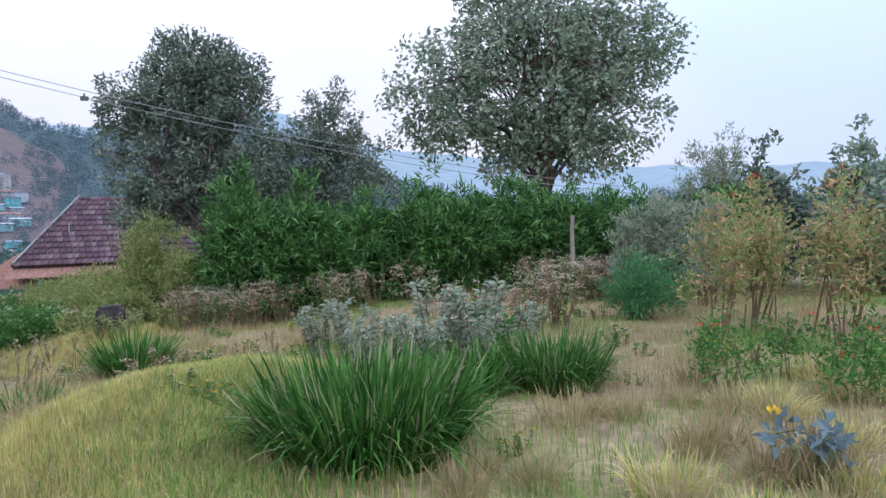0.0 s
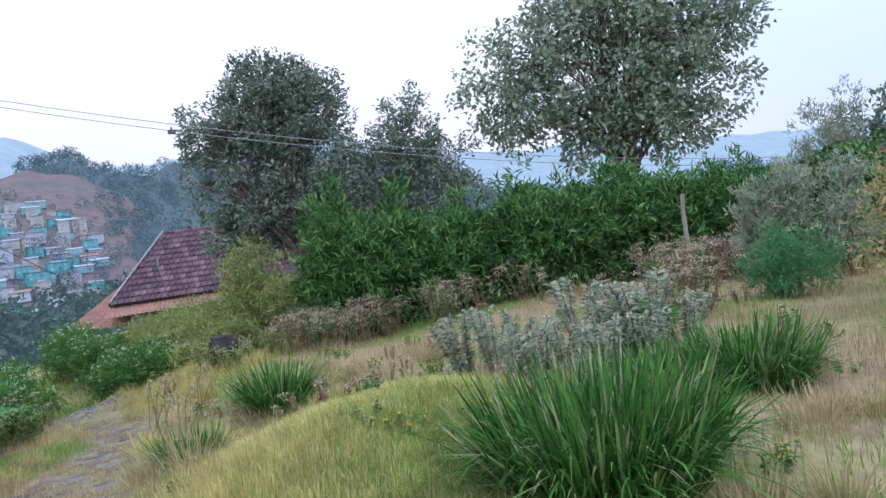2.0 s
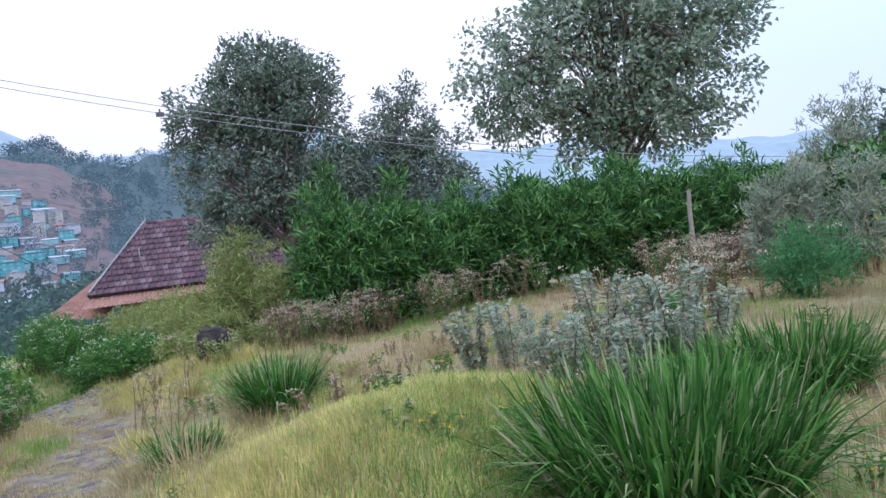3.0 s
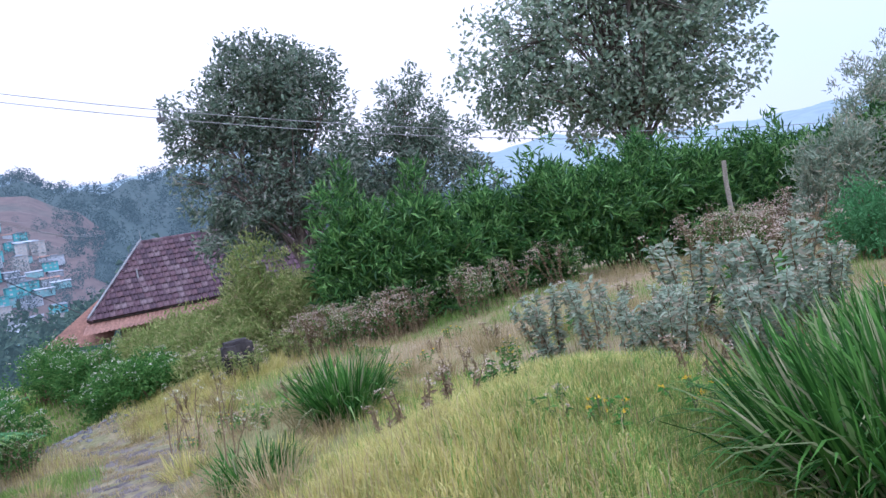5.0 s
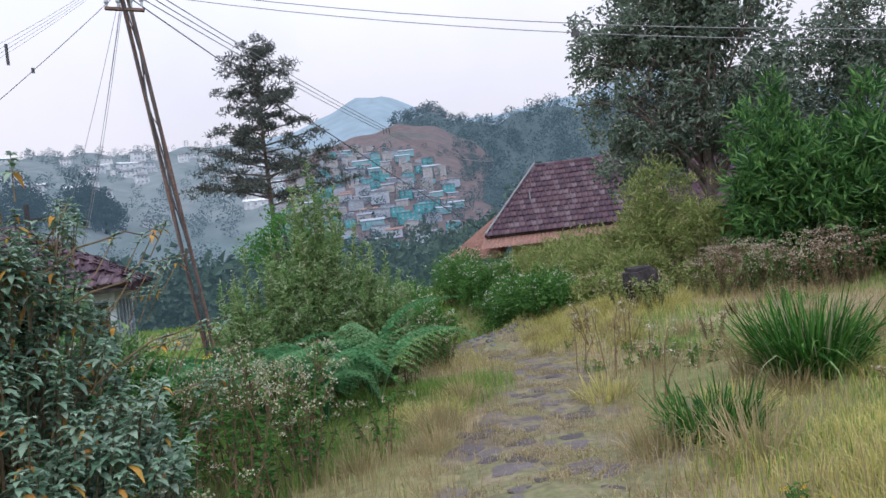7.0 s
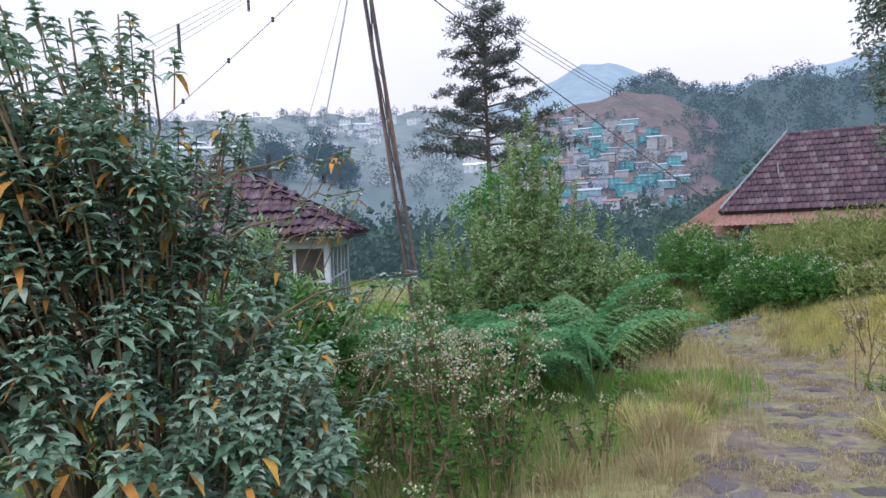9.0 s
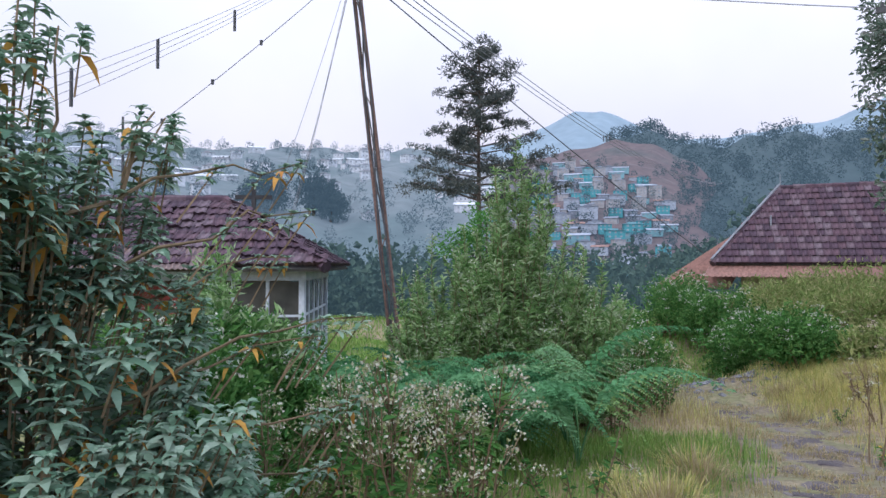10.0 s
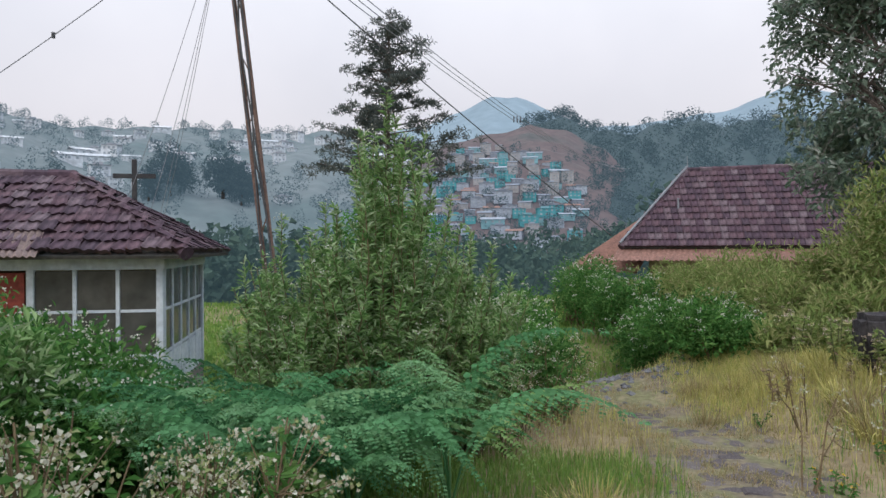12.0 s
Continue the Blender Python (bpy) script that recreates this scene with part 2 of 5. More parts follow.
    "haze_wood": ramp_material("haze_wood", [(0.03, 0.045, 0.042), (0.05, 0.065, 0.06)], 0.95, grain=0.5, haze_glow=(0.075, 0.11, 0.14)),
    "valley_wood": ramp_material("valley_wood", [(0.03, 0.055, 0.04), (0.055, 0.085, 0.055)], 0.95, grain=0.5, haze_glow=(0.025, 0.042, 0.05)),
    "pine_leaf": leaf_material("pine_leaf", (0.065, 0.085, 0.08), (0.105, 0.125, 0.115), (0.17, 0.175, 0.155)),
}
for key, colour in (("teal", (0.1, 0.34, 0.37)), ("aqua", (0.22, 0.4, 0.44)), ("cream", (0.38, 0.37, 0.37)), ("pale", (0.36, 0.4, 0.46)), ("brick", (0.3, 0.19, 0.16)), ("slate", (0.24, 0.27, 0.32))):
    M[key] = ramp_material(key, [tuple(c * 0.85 for c in colour), colour], 0.85, per="object", grain=0.6, mottling=0.2)

# ---- mesh helpers ----


class Geo:
    """Vertices and faces gathered for one mesh."""

    def __init__(self):
        self.v, self.f, self.n = [], [], 0

    def add(self, v, f):
        v = np.asarray(v, float)
        self.v.append(v)
        self.f.extend((np.asarray(f) + self.n).tolist())
        self.n += len(v)
        return self

    def mesh(self, name, material, smooth=False):
        me = bpy.data.meshes.new(name)
        me.from_pydata(np.concatenate(self.v).tolist(), [], self.f)
        me.materials.append(material)
        if smooth:
            me.polygons.foreach_set("use_smooth", [True] * len(me.polygons))
        return me


def part(name, geo, material, parent=None, label="", smooth=False):
    """One mesh object under a thing, from a Geo, a bmesh or a mesh."""
    if isinstance(geo, Geo):
        me = geo.mesh(name, material, smooth)
    elif isinstance(geo, bmesh.types.BMesh):
        me = bpy.data.meshes.new(name)
        geo.to_mesh(me)
        geo.free()
        me.materials.append(material)
    else:
        me = geo
    ob = new(name, me)
    ob.parent = parent
    return tagged(ob, label)


def thing(name, place, label, category, group="", kind="", turn=0.0):
    ob = new(name)
    ob.matrix_basis = pose(*place, 0, 0, turn)
    return tagged(ob, label, category, group, kind)


def unit(v):
    return v / np.maximum(np.linalg.norm(v, axis=-1, keepdims=True), 1e-9)


def leaves(p, d, length, width, fold=0.2, droop=0.15):
    """Folded, pointed leaves from their bases along their directions."""
    k = len(p)
    d = unit(d)
    side = unit(np.cross(d, rng.normal(size=(k, 3))))
    up = np.cross(side, d)
    up *= np.where(up[:, 2:] < 0, -1, 1)
    length, width = np.broadcast_to(length, k)[:, None], np.broadcast_to(width, k)[:, None]
    mid = p + d * length * 0.45
    v = np.stack([p, mid + side * width / 2 + up * width * fold, p + d * length - up * length * droop, mid - side * width / 2 + up * width * fold], 1).reshape(-1, 3)
    i = np.arange(k)[:, None] * 4
    return v, np.concatenate([i + [0, 1, 2], i + [0, 2, 3]])


def long_leaves(p, d, length, width, arch=0.5):
    """Narrow leaves that arch over, in three pieces."""
    k = len(p)
    d = unit(d)
    side = unit(np.cross(d, np.array([0, 0, 1.0]) + rng.normal(size=(k, 3)) * 0.15))
    length, width = np.broadcast_to(length, k)[:, None], np.broadcast_to(width, k)[:, None]
    fall = np.array([0, 0, -1.0]) * length * arch
    a, b, c = (p + d * length * t + fall * t ** 2.2 for t in (0.3, 0.68, 1.0))
    w = side * width / 2
    v = np.stack([p, a - w, a + w, b - w * 0.75, b + w * 0.75, c], 1).reshape(-1, 3)
    i = np.arange(k)[:, None] * 6
    return v, np.concatenate([i + [0, 1, 2], i + [1, 3, 4], i + [1, 4, 2], i + [3, 5, 4]])


def blades(p, height, width, lean):
    """Grass blades, bent over by the vectors lean."""
    k = len(p)
    turn = rng.uniform(0, 2 * np.pi, k)
    side = np.stack([np.cos(turn), np.sin(turn), np.zeros(k)], 1) * np.broadcast_to(width, k)[:, None] / 2
    height = np.broadcast_to(height, k)[:, None]
    up = np.array([0, 0, 1.0])
    mid = p + up * height * 0.62 + lean * 0.3
    low = np.linalg.norm(lean, axis=1, keepdims=True)
    tip = p + up * (height - 0.45 * low) + lean
    v = np.stack([p - side, p + side, mid - side * 0.8, mid + side * 0.8, tip], 1).reshape(-1, 3)
    i = np.arange(k)[:, None] * 5
    return v, np.concatenate([i + [0, 1, 3], i + [0, 3, 2], i + [2, 3, 4]])


def tube(points, radii, sides=6):
    pts = np.asarray(points, float)
    k = len(pts)
    radii = np.broadcast_to(radii, k)
    axis = unit(np.gradient(pts, axis=0))
    ref = np.array([0.31, 0.87, 0.2])
    a = unit(np.cross(axis, ref))
    b = np.cross(axis, a)
    w = np.arange(sides) * 2 * np.pi / sides
    ring = pts[:, None] + radii[:, None, None] * (np.cos(w)[None, :, None] * a[:, None] + np.sin(w)[None, :, None] * b[:, None])
    f = []
    for i in range(k - 1):
        for j in range(sides):
            q = (j + 1) % sides
            f.append([i * sides + j, i * sides + q, (i + 1) * sides + q, (i + 1) * sides + j])
    v = ring.reshape(-1, 3)
    caps = np.stack([pts[0], pts[-1]])
    v = np.concatenate([v, caps])
    for j in range(sides):
        q = (j + 1) % sides
        f.append([k * sides, q, j, j])
        f.append([k * sides + 1, (k - 1) * sides + j, (k - 1) * sides + q, (k - 1) * sides + q])
    return v, [x if x[2] != x[3] else x[:3] for x in f]


def add_tube(geo, points, radii, sides=6):
    v, f = tube(points, radii, sides)
    base = geo.n
    geo.v.append(v)
    geo.f.extend([[i + base for i in face] for face in f])
    geo.n += len(v)


def box(geo, x0, y0, z0, x1, y1, z1, bevel=0.0):
    c = min(bevel, (x1 - x0) / 3, (y1 - y0) / 3)
    outline = [(x0 + c, y0), (x1 - c, y0), (x1, y0 + c), (x1, y1 - c), (x1 - c, y1), (x0 + c, y1), (x0, y1 - c), (x0, y0 + c)] if c else [(x0, y0), (x1, y0), (x1, y1), (x0, y1)]
    k = len(outline)
    v = [(x, y, z0) for x, y in outline] + [(x, y, z1) for x, y in outline]
    f = [[i, (i + 1) % k, (i + 1) % k + k, i + k] for i in range(k)] + [list(range(k))[::-1], list(range(k, 2 * k))]
    base = geo.n
    geo.v.append(np.array(v, float))
    geo.f.extend([[i + base for i in face] for face in f])
    geo.n += len(v)
    return geo


def bend(a, b, k=6, sag=0.0, wobble=0.0):
    """A line from a to b of k points, sagging in the middle."""
    s = np.linspace(0, 1, k)[:, None]
    pts = np.asarray(a, float) * (1 - s) + np.asarray(b, float) * s
    pts[:, 2] -= sag * 4 * (s * (1 - s))[:, 0]
    if wobble:
        pts[1:-1] += rng.normal(size=(k - 2, 3)) * wobble
    return pts


# ---- the lie of the land ----
SPOTS = np.array([
    (0, 0, 0), (-3, 2.4, -.12), (-5.4, 5.4, -.28), (-6.1, 8.2, -.48), (-7.5, 11.6, -.74), (-9.3, 13.4, -.95), (-12, 17, -1.35), (-0.8, 5, .0), (-2.3, 6.2, .12),
    (-3.9, 9, -.1), (-7, 14.6, -.25), (-9, 17.5, -.1), (-5, 13, -.15), (0, 10, 0), (0, 16, .1), (5, 10, .05), (3, 17, .1), (10, 10, .2), (10, 25, .3),
    (-7, 20, -.2), (-12, 21, -.6), (-14, 26, -1.3), (-17, 29, -1.8), (-8.5, 8, -.6), (-8, 5, -.5), (-12, 9.5, -1.1), (-16, 10, -1.6), (-20, 16, -2.2)])
FARTHER = np.array([
    (-28, 24, -3.6), (-24, 8, -2.6), (-40, 40, -6.5), (-80, 80, -13), (-200, 230, -16), (-300, 100, -14), (-100, 20, -10), (60, 20, 3), (40, 80, 3), (0, 60, -1),
    (0, 200, -5), (150, 150, 3), (0, -30, 1), (-40, -30, -3), (40, -40, 2), (-12, -2, -.8), (8, -4, .1)])
LAND = np.concatenate([SPOTS, FARTHER])


def height(x, y):
    """Ground level at x, y (arrays or numbers)."""
    x, y = np.asarray(x, float), np.asarray(y, float)
    d2 = (x[..., None] - LAND[:, 0]) ** 2 + (y[..., None] - LAND[:, 1]) ** 2
    w = (d2 + 0.6) ** -1.7
    z = (w * LAND[:, 2]).sum(-1) / w.sum(-1)
    mound = 0.3 * np.exp(-(((x + 2.35) / 1.15) ** 2 + ((y - 6.0) / 1.7) ** 2))
    near = np.exp(-((x + 3) ** 2 + (y - 8) ** 2) / 900)
    return z + mound + near * (0.035 * np.sin(2.1 * x + 0.7 * y) * np.sin(1.7 * y - 0.5 * x + 1) + 0.02 * np.sin(5.3 * x + 1.1) * np.sin(4.7 * y))


def on_land(x, y, up=-0.02):
    return (x, y, float(height(x, y)) + up)


def axis_steps(lo, hi, step, reach):
    mid = np.arange(lo, hi + step / 2, step)
    out, s, far = [], step, 0.0
    while far < reach:
        s *= 1.22
        far += s
        out.append(far)
    out = np.array(out)
    return np.concatenate([(lo - out)[::-1], mid, hi + out])


gx, gy = axis_steps(-22, 13, 0.25, 3000), axis_steps(-3, 31, 0.25, 3000)
GX, GY = np.meshgrid(gx, gy)
GZ = height(GX, GY)
ground_geo = Geo()
idx = np.arange(GX.size).reshape(GX.shape)
ground_geo.add(np.stack([GX, GY, GZ], -1).reshape(-1, 3), np.stack([idx[:-1, :-1], idx[:-1, 1:], idx[1:, 1:], idx[1:, :-1]], -1).reshape(-1, 4))
ground = tagged(part("ground", ground_geo, M["soil"], smooth=True), "sloping earth ground with dry and green grass", "ground", kind="structure")

# footpath of worn earth and flat stones, running down past the stump
ROUTE = np.array([(-4.5, 4.6), (-5.3, 6.6), (-6.15, 8.3), (-7.1, 10.3), (-7.9, 12.1), (-9.5, 13.7), (-11.2, 15.6)])


def route(s):
    s = np.clip(s, 0, 1) * (len(ROUTE) - 1)
    return np.stack([np.interp(s, np.arange(len(ROUTE)), ROUTE[:, 0]), np.interp(s, np.arange(len(ROUTE)), ROUTE[:, 1])], -1)


def off_route(x, y):
    pts = route(np.linspace(0, 1, 60))
    return np.sqrt(((x[..., None] - pts[:, 0]) ** 2 + (y[..., None] - pts[:, 1]) ** 2).min(-1))


path_geo = Geo()
ss = np.linspace(0, 1, 90)
mid_line = route(ss)
along = unit(np.gradient(mid_line, axis=0))
across = np.stack([along[:, 1], -along[:, 0]], 1)
rows_p = []
for j, u in enumerate(np.linspace(-1, 1, 9)):
    w = 0.9 + 0.14 * np.sin(ss * 31 + (u > 0) * 2) + 0.06 * np.sin(ss * 77 + 1)
    xy = mid_line + across * (u * w)[:, None]
    rows_p.append(np.concatenate([xy, (height(xy[:, 0], xy[:, 1]) + 0.014 * (1 - abs(u) ** 3) + 0.004 - 0.03 * (abs(u) == 1))[:, None]], 1))
pv = np.stack(rows_p, 1)
pid = np.arange(90 * 9).reshape(90, 9)
path_geo.add(pv.reshape(-1, 3), np.stack([pid[:-1, :-1], pid[:-1, 1:], pid[1:, 1:], pid[1:, :-1]], -1).reshape(-1, 4))
footpath = tagged(part("path", path_geo, M["path"], smooth=True), "worn earth footpath with flat embedded stones", "path", kind="structure")

# ---- plants: one function for each kind ----


def leaf_cloud(geo, lobes, clusters, each, size, spread, lift=0.0, rim=0.45, thin=0.42, sag=0.15):
    """Leaf clumps spread through rounded lobes (centre, radii), denser towards the rim, with an uneven outline."""
    vol = np.array([r[0] * r[1] * r[2] for c, r in lobes]) ** 0.6
    pick = rng.choice(len(lobes), clusters, p=vol / vol.sum())
    c = np.array([l[0] for l in lobes], float)[pick]
    r = np.array([l[1] for l in lobes], float)[pick]
    d = unit(rng.normal(size=(clusters, 3)))
    bump = 1 + 0.16 * np.sin(d[:, 0] * 7 + pick) * np.sin(d[:, 1] * 6 + 2 * pick) + 0.12 * np.sin(d[:, 2] * 9 + pick * 3)
    centres = c + d * r * (rng.uniform(0, 1, clusters) ** rim * bump)[:, None]
    out = np.repeat(d, each, 0)
    k = clusters * each
    p = np.repeat(centres, each, 0) + unit(rng.normal(size=(k, 3))) * rng.uniform(0, 1, (k, 1)) ** 0.5 * spread * 1.7
    way = out * 0.6 + rng.normal(size=(k, 3)) * 0.8 + [0, 0, lift]
    ln = size * rng.uniform(0.65, 1.3, k)
    geo.add(*leaves(p, way, ln, ln * thin, droop=sag))
    return centres


def tree(name, label, place, trunk_line, trunk_radius, lobes, clusters, each, leaf, size, bark="bark", spread=0.2, limbs=40, twigs=120, thin=0.42, fork=0.45, rim=0.45):
    ob = thing(name, place, label, "tree")
    crown = Geo()
    centres = leaf_cloud(crown, lobes, clusters, each, size, spread, rim=rim, thin=thin)
    wood = Geo()
    line = np.asarray(trunk_line, float)
    s = np.linspace(0, 1, len(line))
    add_tube(wood, line, trunk_radius * (1 - 0.75 * s) * (1 + 0.35 * np.exp(-s * 14)), 9)
    picks = rng.choice(len(centres), min(limbs + twigs, len(centres)), replace=False)
    ends = []
    for i, q in enumerate(picks):
        end = centres[q]
        if i < limbs or not ends:
            t = rng.uniform(fork, 0.97)
            start = np.array([np.interp(t, s, line[:, a]) for a in range(3)])
            rad = trunk_radius * (1 - 0.75 * t) * 0.42
        else:
            k = min(range(len(ends)), key=lambda j: np.linalg.norm(ends[j][2] - end))
            start, rad = ends[k][1], trunk_radius * 0.09
        mid = start * 0.5 + end * 0.5 + np.array([0, 0, 0.12]) * np.linalg.norm(end - start) + rng.normal(size=3) * 0.08
        add_tube(wood, [start, start * 0.72 + mid * 0.28 - [0, 0, 0.01], mid, end], [rad, rad * 0.8, rad * 0.55, rad * 0.15], 5)
        if i < limbs:
            ends.append((start, mid, end))
    part("trunk", wood, M[bark], ob)
    part("crown", crown, M[leaf], ob)
    return ob


def shrub(name, label, place, lobes, clusters, each, leaf, size, stems=9, stem_material="stem", thin=0.3, lift=0.35, spread=0.14, flowers=None, flower_count=0, flower_size=0.03, group="", rim=0.45, sag=0.15, thick=0.028):
    ob = thing(name, place, label, "shrub", group)
    crown = Geo()
    centres = leaf_cloud(crown, lobes, clusters, each, size, spread, lift, rim, thin, sag)
    wood = Geo()
    for q in rng.choice(len(centres), min(stems, len(centres)), replace=False):
        end = centres[q]
        foot = np.array([end[0] * 0.25 + rng.normal() * 0.1, end[1] * 0.25 + rng.normal() * 0.1, -0.05])
        mid = foot * 0.45 + end * 0.55 + np.array([*(rng.normal(size=2) * 0.1), 0.12])
        add_tube(wood, [foot, mid, end], [thick, thick * 0.64, thick * 0.22], 5)
    tagged(part("branchwork", wood, M[stem_material], ob), kind="stuff")
    part("foliage", crown, M[leaf], ob)
    if flowers:
        bloom = Geo()
        rank = centres[:, 2] + np.hypot(centres[:, 0], centres[:, 1]) * 0.8 + rng.normal(size=len(centres)) * 0.15
        top = centres[np.argsort(rank)[-flower_count:]] * [1.1, 1.1, 1.0] + [0, 0, 0.08]
        k = 8
        p = np.repeat(top, k, 0) + rng.normal(size=(len(top) * k, 3)) * [0.035, 0.035, 0.015] + [0, 0, 0.05]
        bloom.add(*leaves(p, rng.normal(size=p.shape) + [0, 0, 0.8], flower_size, flower_size * 0.9))
        tagged(part("blossom", bloom, M[flowers], ob), kind="stuff")
    return ob


def weed(name, label, tall, branches, leaf, flower, leaf_size=0.07, leaf_count=60, heads=9, head=0.03, stem_material="stem", petal=0.02, spread=0.5, per_head=13):
    """An upright branching weed with a flat-topped cluster of small flower heads on every shoot."""
    ob = thing(name, (0, 0, -50), label, "weed")
    wood, green, dead = Geo(), Geo(), Geo()
    for b in range(branches):
        a = rng.uniform(0, 2 * np.pi)
        r = spread * tall * rng.uniform(0.1, 1) ** 0.7
        h = tall * rng.uniform(0.65, 1.0)
        foot = np.array([math.cos(a) * 0.03 * branches ** 0.5, math.sin(a) * 0.03 * branches ** 0.5, -0.03])
        tip = np.array([math.cos(a) * r, math.sin(a) * r, h])
        line = bend(foot, tip, 5, sag=-0.04 * tall, wobble=0.012 * tall)
        add_tube(wood, line, [0.009, 0.008, 0.006, 0.005, 0.003], 4)
        k = leaf_count // branches
        t = rng.uniform(0.12, 0.97, k)
        p = np.stack([np.interp(t, np.linspace(0, 1, 5), line[:, c]) for c in range(3)], 1)
        way = rng.normal(size=(k, 3)) * [1, 1, 0.35] + [0, 0, 0.15]
        green.add(*leaves(p, way, leaf_size * rng.uniform(0.5, 1.2, k), leaf_size * 0.38, droop=0.25))
        t = rng.uniform(0.1, 0.6, 7)
        p = np.stack([np.interp(t, np.linspace(0, 1, 5), line[:, c]) for c in range(3)], 1)
        dead.add(*leaves(p, rng.normal(size=(7, 3)) * .5 + [0, 0, -1], leaf_size * rng.uniform(0.5, 1.1, 7), leaf_size * 0.3))
        for q in range(max(1, heads // branches)):
            c = tip + rng.normal(size=3) * [0.08 * tall, 0.08 * tall, 0.03 * tall] - [0, 0, tall * .3 * rng.uniform(0, 1) ** 2]
            add_tube(wood, [line[3], (line[3] + c) / 2 + [0, 0, -0.02], c], [0.004, 0.003, 0.002], 3)
            p = c + rng.normal(size=(per_head, 3)) * [head, head, head * 0.4]
            bloom = Geo()
            bloom.add(*leaves(p, rng.normal(size=(per_head, 3)) * 0.7 + [0, 0, 0.7], petal * rng.uniform(.6, 1.2, per_head), petal * 0.9))
            tagged(part("flower_head", bloom, M[flower], ob), kind="stuff")
    tagged(part("stem", wood, M[stem_material], ob), kind="stuff")
    tagged(part("leafage", green, M[leaf], ob), kind="stuff")
    tagged(part("dead_leafage", dead, M["dry_leaf"], ob, "withered brown lower leaves"), kind="stuff")
    return ob


def arching_blades(p, a, length, tilt, bow, width):
    """Long strap leaves: up and out, then over."""
    k = len(p)
    out = np.stack([np.cos(a), np.sin(a), np.zeros(k)], 1)
    turn = a + np.pi / 2 + rng.normal(size=k) * 0.7
    side = np.stack([np.cos(turn), np.sin(turn), np.zeros(k)], 1) * (width / 2)
    L, up = length[:, None], np.array([0, 0, 1.0])
    row = []
    for t, w in ((0, .7), (.35, 1), (.62, 1), (.84, .7)):
        c = p + out * L * (np.sin(tilt) * t + bow * .42 * t ** 2.4)[:, None] + up * L * (np.cos(tilt) * t - bow * .62 * t ** 3)[:, None]
        row += [c - side * w, c + side * w]
    row.append(p + out * L * (np.sin(tilt) + bow * .42)[:, None] + up * L * (np.cos(tilt) - bow * .62)[:, None])
    v = np.stack(row, 1).reshape(-1, 3)
    i = np.arange(k)[:, None] * 9
    return v, np.concatenate([i + f for f in ([0, 1, 3], [0, 3, 2], [2, 3, 5], [2, 5, 4], [4, 5, 7], [4, 7, 6], [6, 7, 8])])


def grass_tuft(name, label, place, radius, tall, count, material="tuft", width=0.014, category="grass", single=30):
    ob = thing(name, place, label, category)

    def some(k, low, high):
        a, r = rng.uniform(0, 2 * np.pi, k), radius * 0.5 * np.sqrt(rng.uniform(0, 1, k))
        p = np.stack([np.cos(a) * r, np.sin(a) * r, np.full(k, -0.04)], 1)
        way = a + rng.normal(size=k) * 0.5
        tilt = np.abs(rng.normal(size=k)) * 0.2 + 0.5 * r / radius
        return arching_blades(p, way, tall * rng.uniform(0.55, 1.2, k), tilt, rng.uniform(low, high, k) ** 1.6, width * rng.uniform(.6, 1.3, (k, 1)))

    g = Geo()
    g.add(*some(count, 0.05, 1.0))
    tagged(part("grass_body", g, M[material], ob), kind="stuff")
    for q in range(single):
        g = Geo()
        g.add(*some(1, 0.5, 1.1))
        part("blade", g, M[material], ob)
    return ob


def fern(name, label, fronds, span):
    ob = thing(name, (0, 0, -50), label, "fern")
    for q in range(fronds):
        a = q * 2.4 + rng.normal() * 0.2
        ln = span * rng.uniform(0.8, 1.15)
        top = span * rng.uniform(0.6, 1.05)
        s = np.linspace(0, 1, 14)
        out = ln * (.18 * s + .82 * s ** 2)
        z = top * (2.15 * s - 1.3 * s ** 2)
        line = np.stack([np.cos(a) * out, np.sin(a) * out, z], 1)
        geo = Geo()
        add_tube(geo, line, 0.007 * (1.1 - s), 4)
        sidew = np.array([-math.sin(a), math.cos(a), 0])
        P, D, L = [], [], []
        for t in np.linspace(0.36, 0.985, 13):
            c = np.array([np.interp(t, s, line[:, k]) for k in range(3)])
            ahead = np.array([math.cos(a), math.sin(a), -0.25])
            pl = ln * 0.46 * (1.03 - t) ** .75
            for sg in (-1, 1):
                way = unit(sidew * sg + ahead * 0.4 + np.array([0, 0, -0.15]))
                cross = unit(np.cross(way, [0, 0, 1.0]))
                k = max(3, int(pl / 0.021))
                for j in range(k):
                    u = (j + 0.5) / k
                    base = c + way * pl * u - np.array([0, 0, 0.25]) * pl * u * u
                    for s2 in (-1, 1):
                        P.append(base)
                        D.append(cross * s2 + way * 0.45)
                        L.append(0.062 * (1 - u * 0.82) * (0.5 + pl / ln * 1.5))
        L = np.array(L)
        geo.add(*leaves(np.array(P), np.array(D), L, L * 0.62, fold=0.06, droop=0.06))
        part("frond", geo, M["fern_leaf"], ob)
    return ob


def bushy(w, h, n, slim=0.42):
    """Uneven upright lobes for a bush of that half-width and height."""
    out = [((0, 0, h * .4), (w * .75, w * .75, h * .38))]
    for i in range(n):
        a, r = rng.uniform(0, 6.3), w * rng.uniform(.15, .85)
        t = h * rng.uniform(.7, 1.05) * (1 - .25 * (r / w) ** 2)
        out.append(((math.cos(a) * r, math.sin(a) * r, t * .58), (w * slim * rng.uniform(.7, 1.2), w * slim * rng.uniform(.7, 1.2), t * .42)))
    return out


def scatter(source, spots, group, low=0.8, high=1.2):
    """Copies of things over the spots (x, y); the first spots take the sources themselves."""
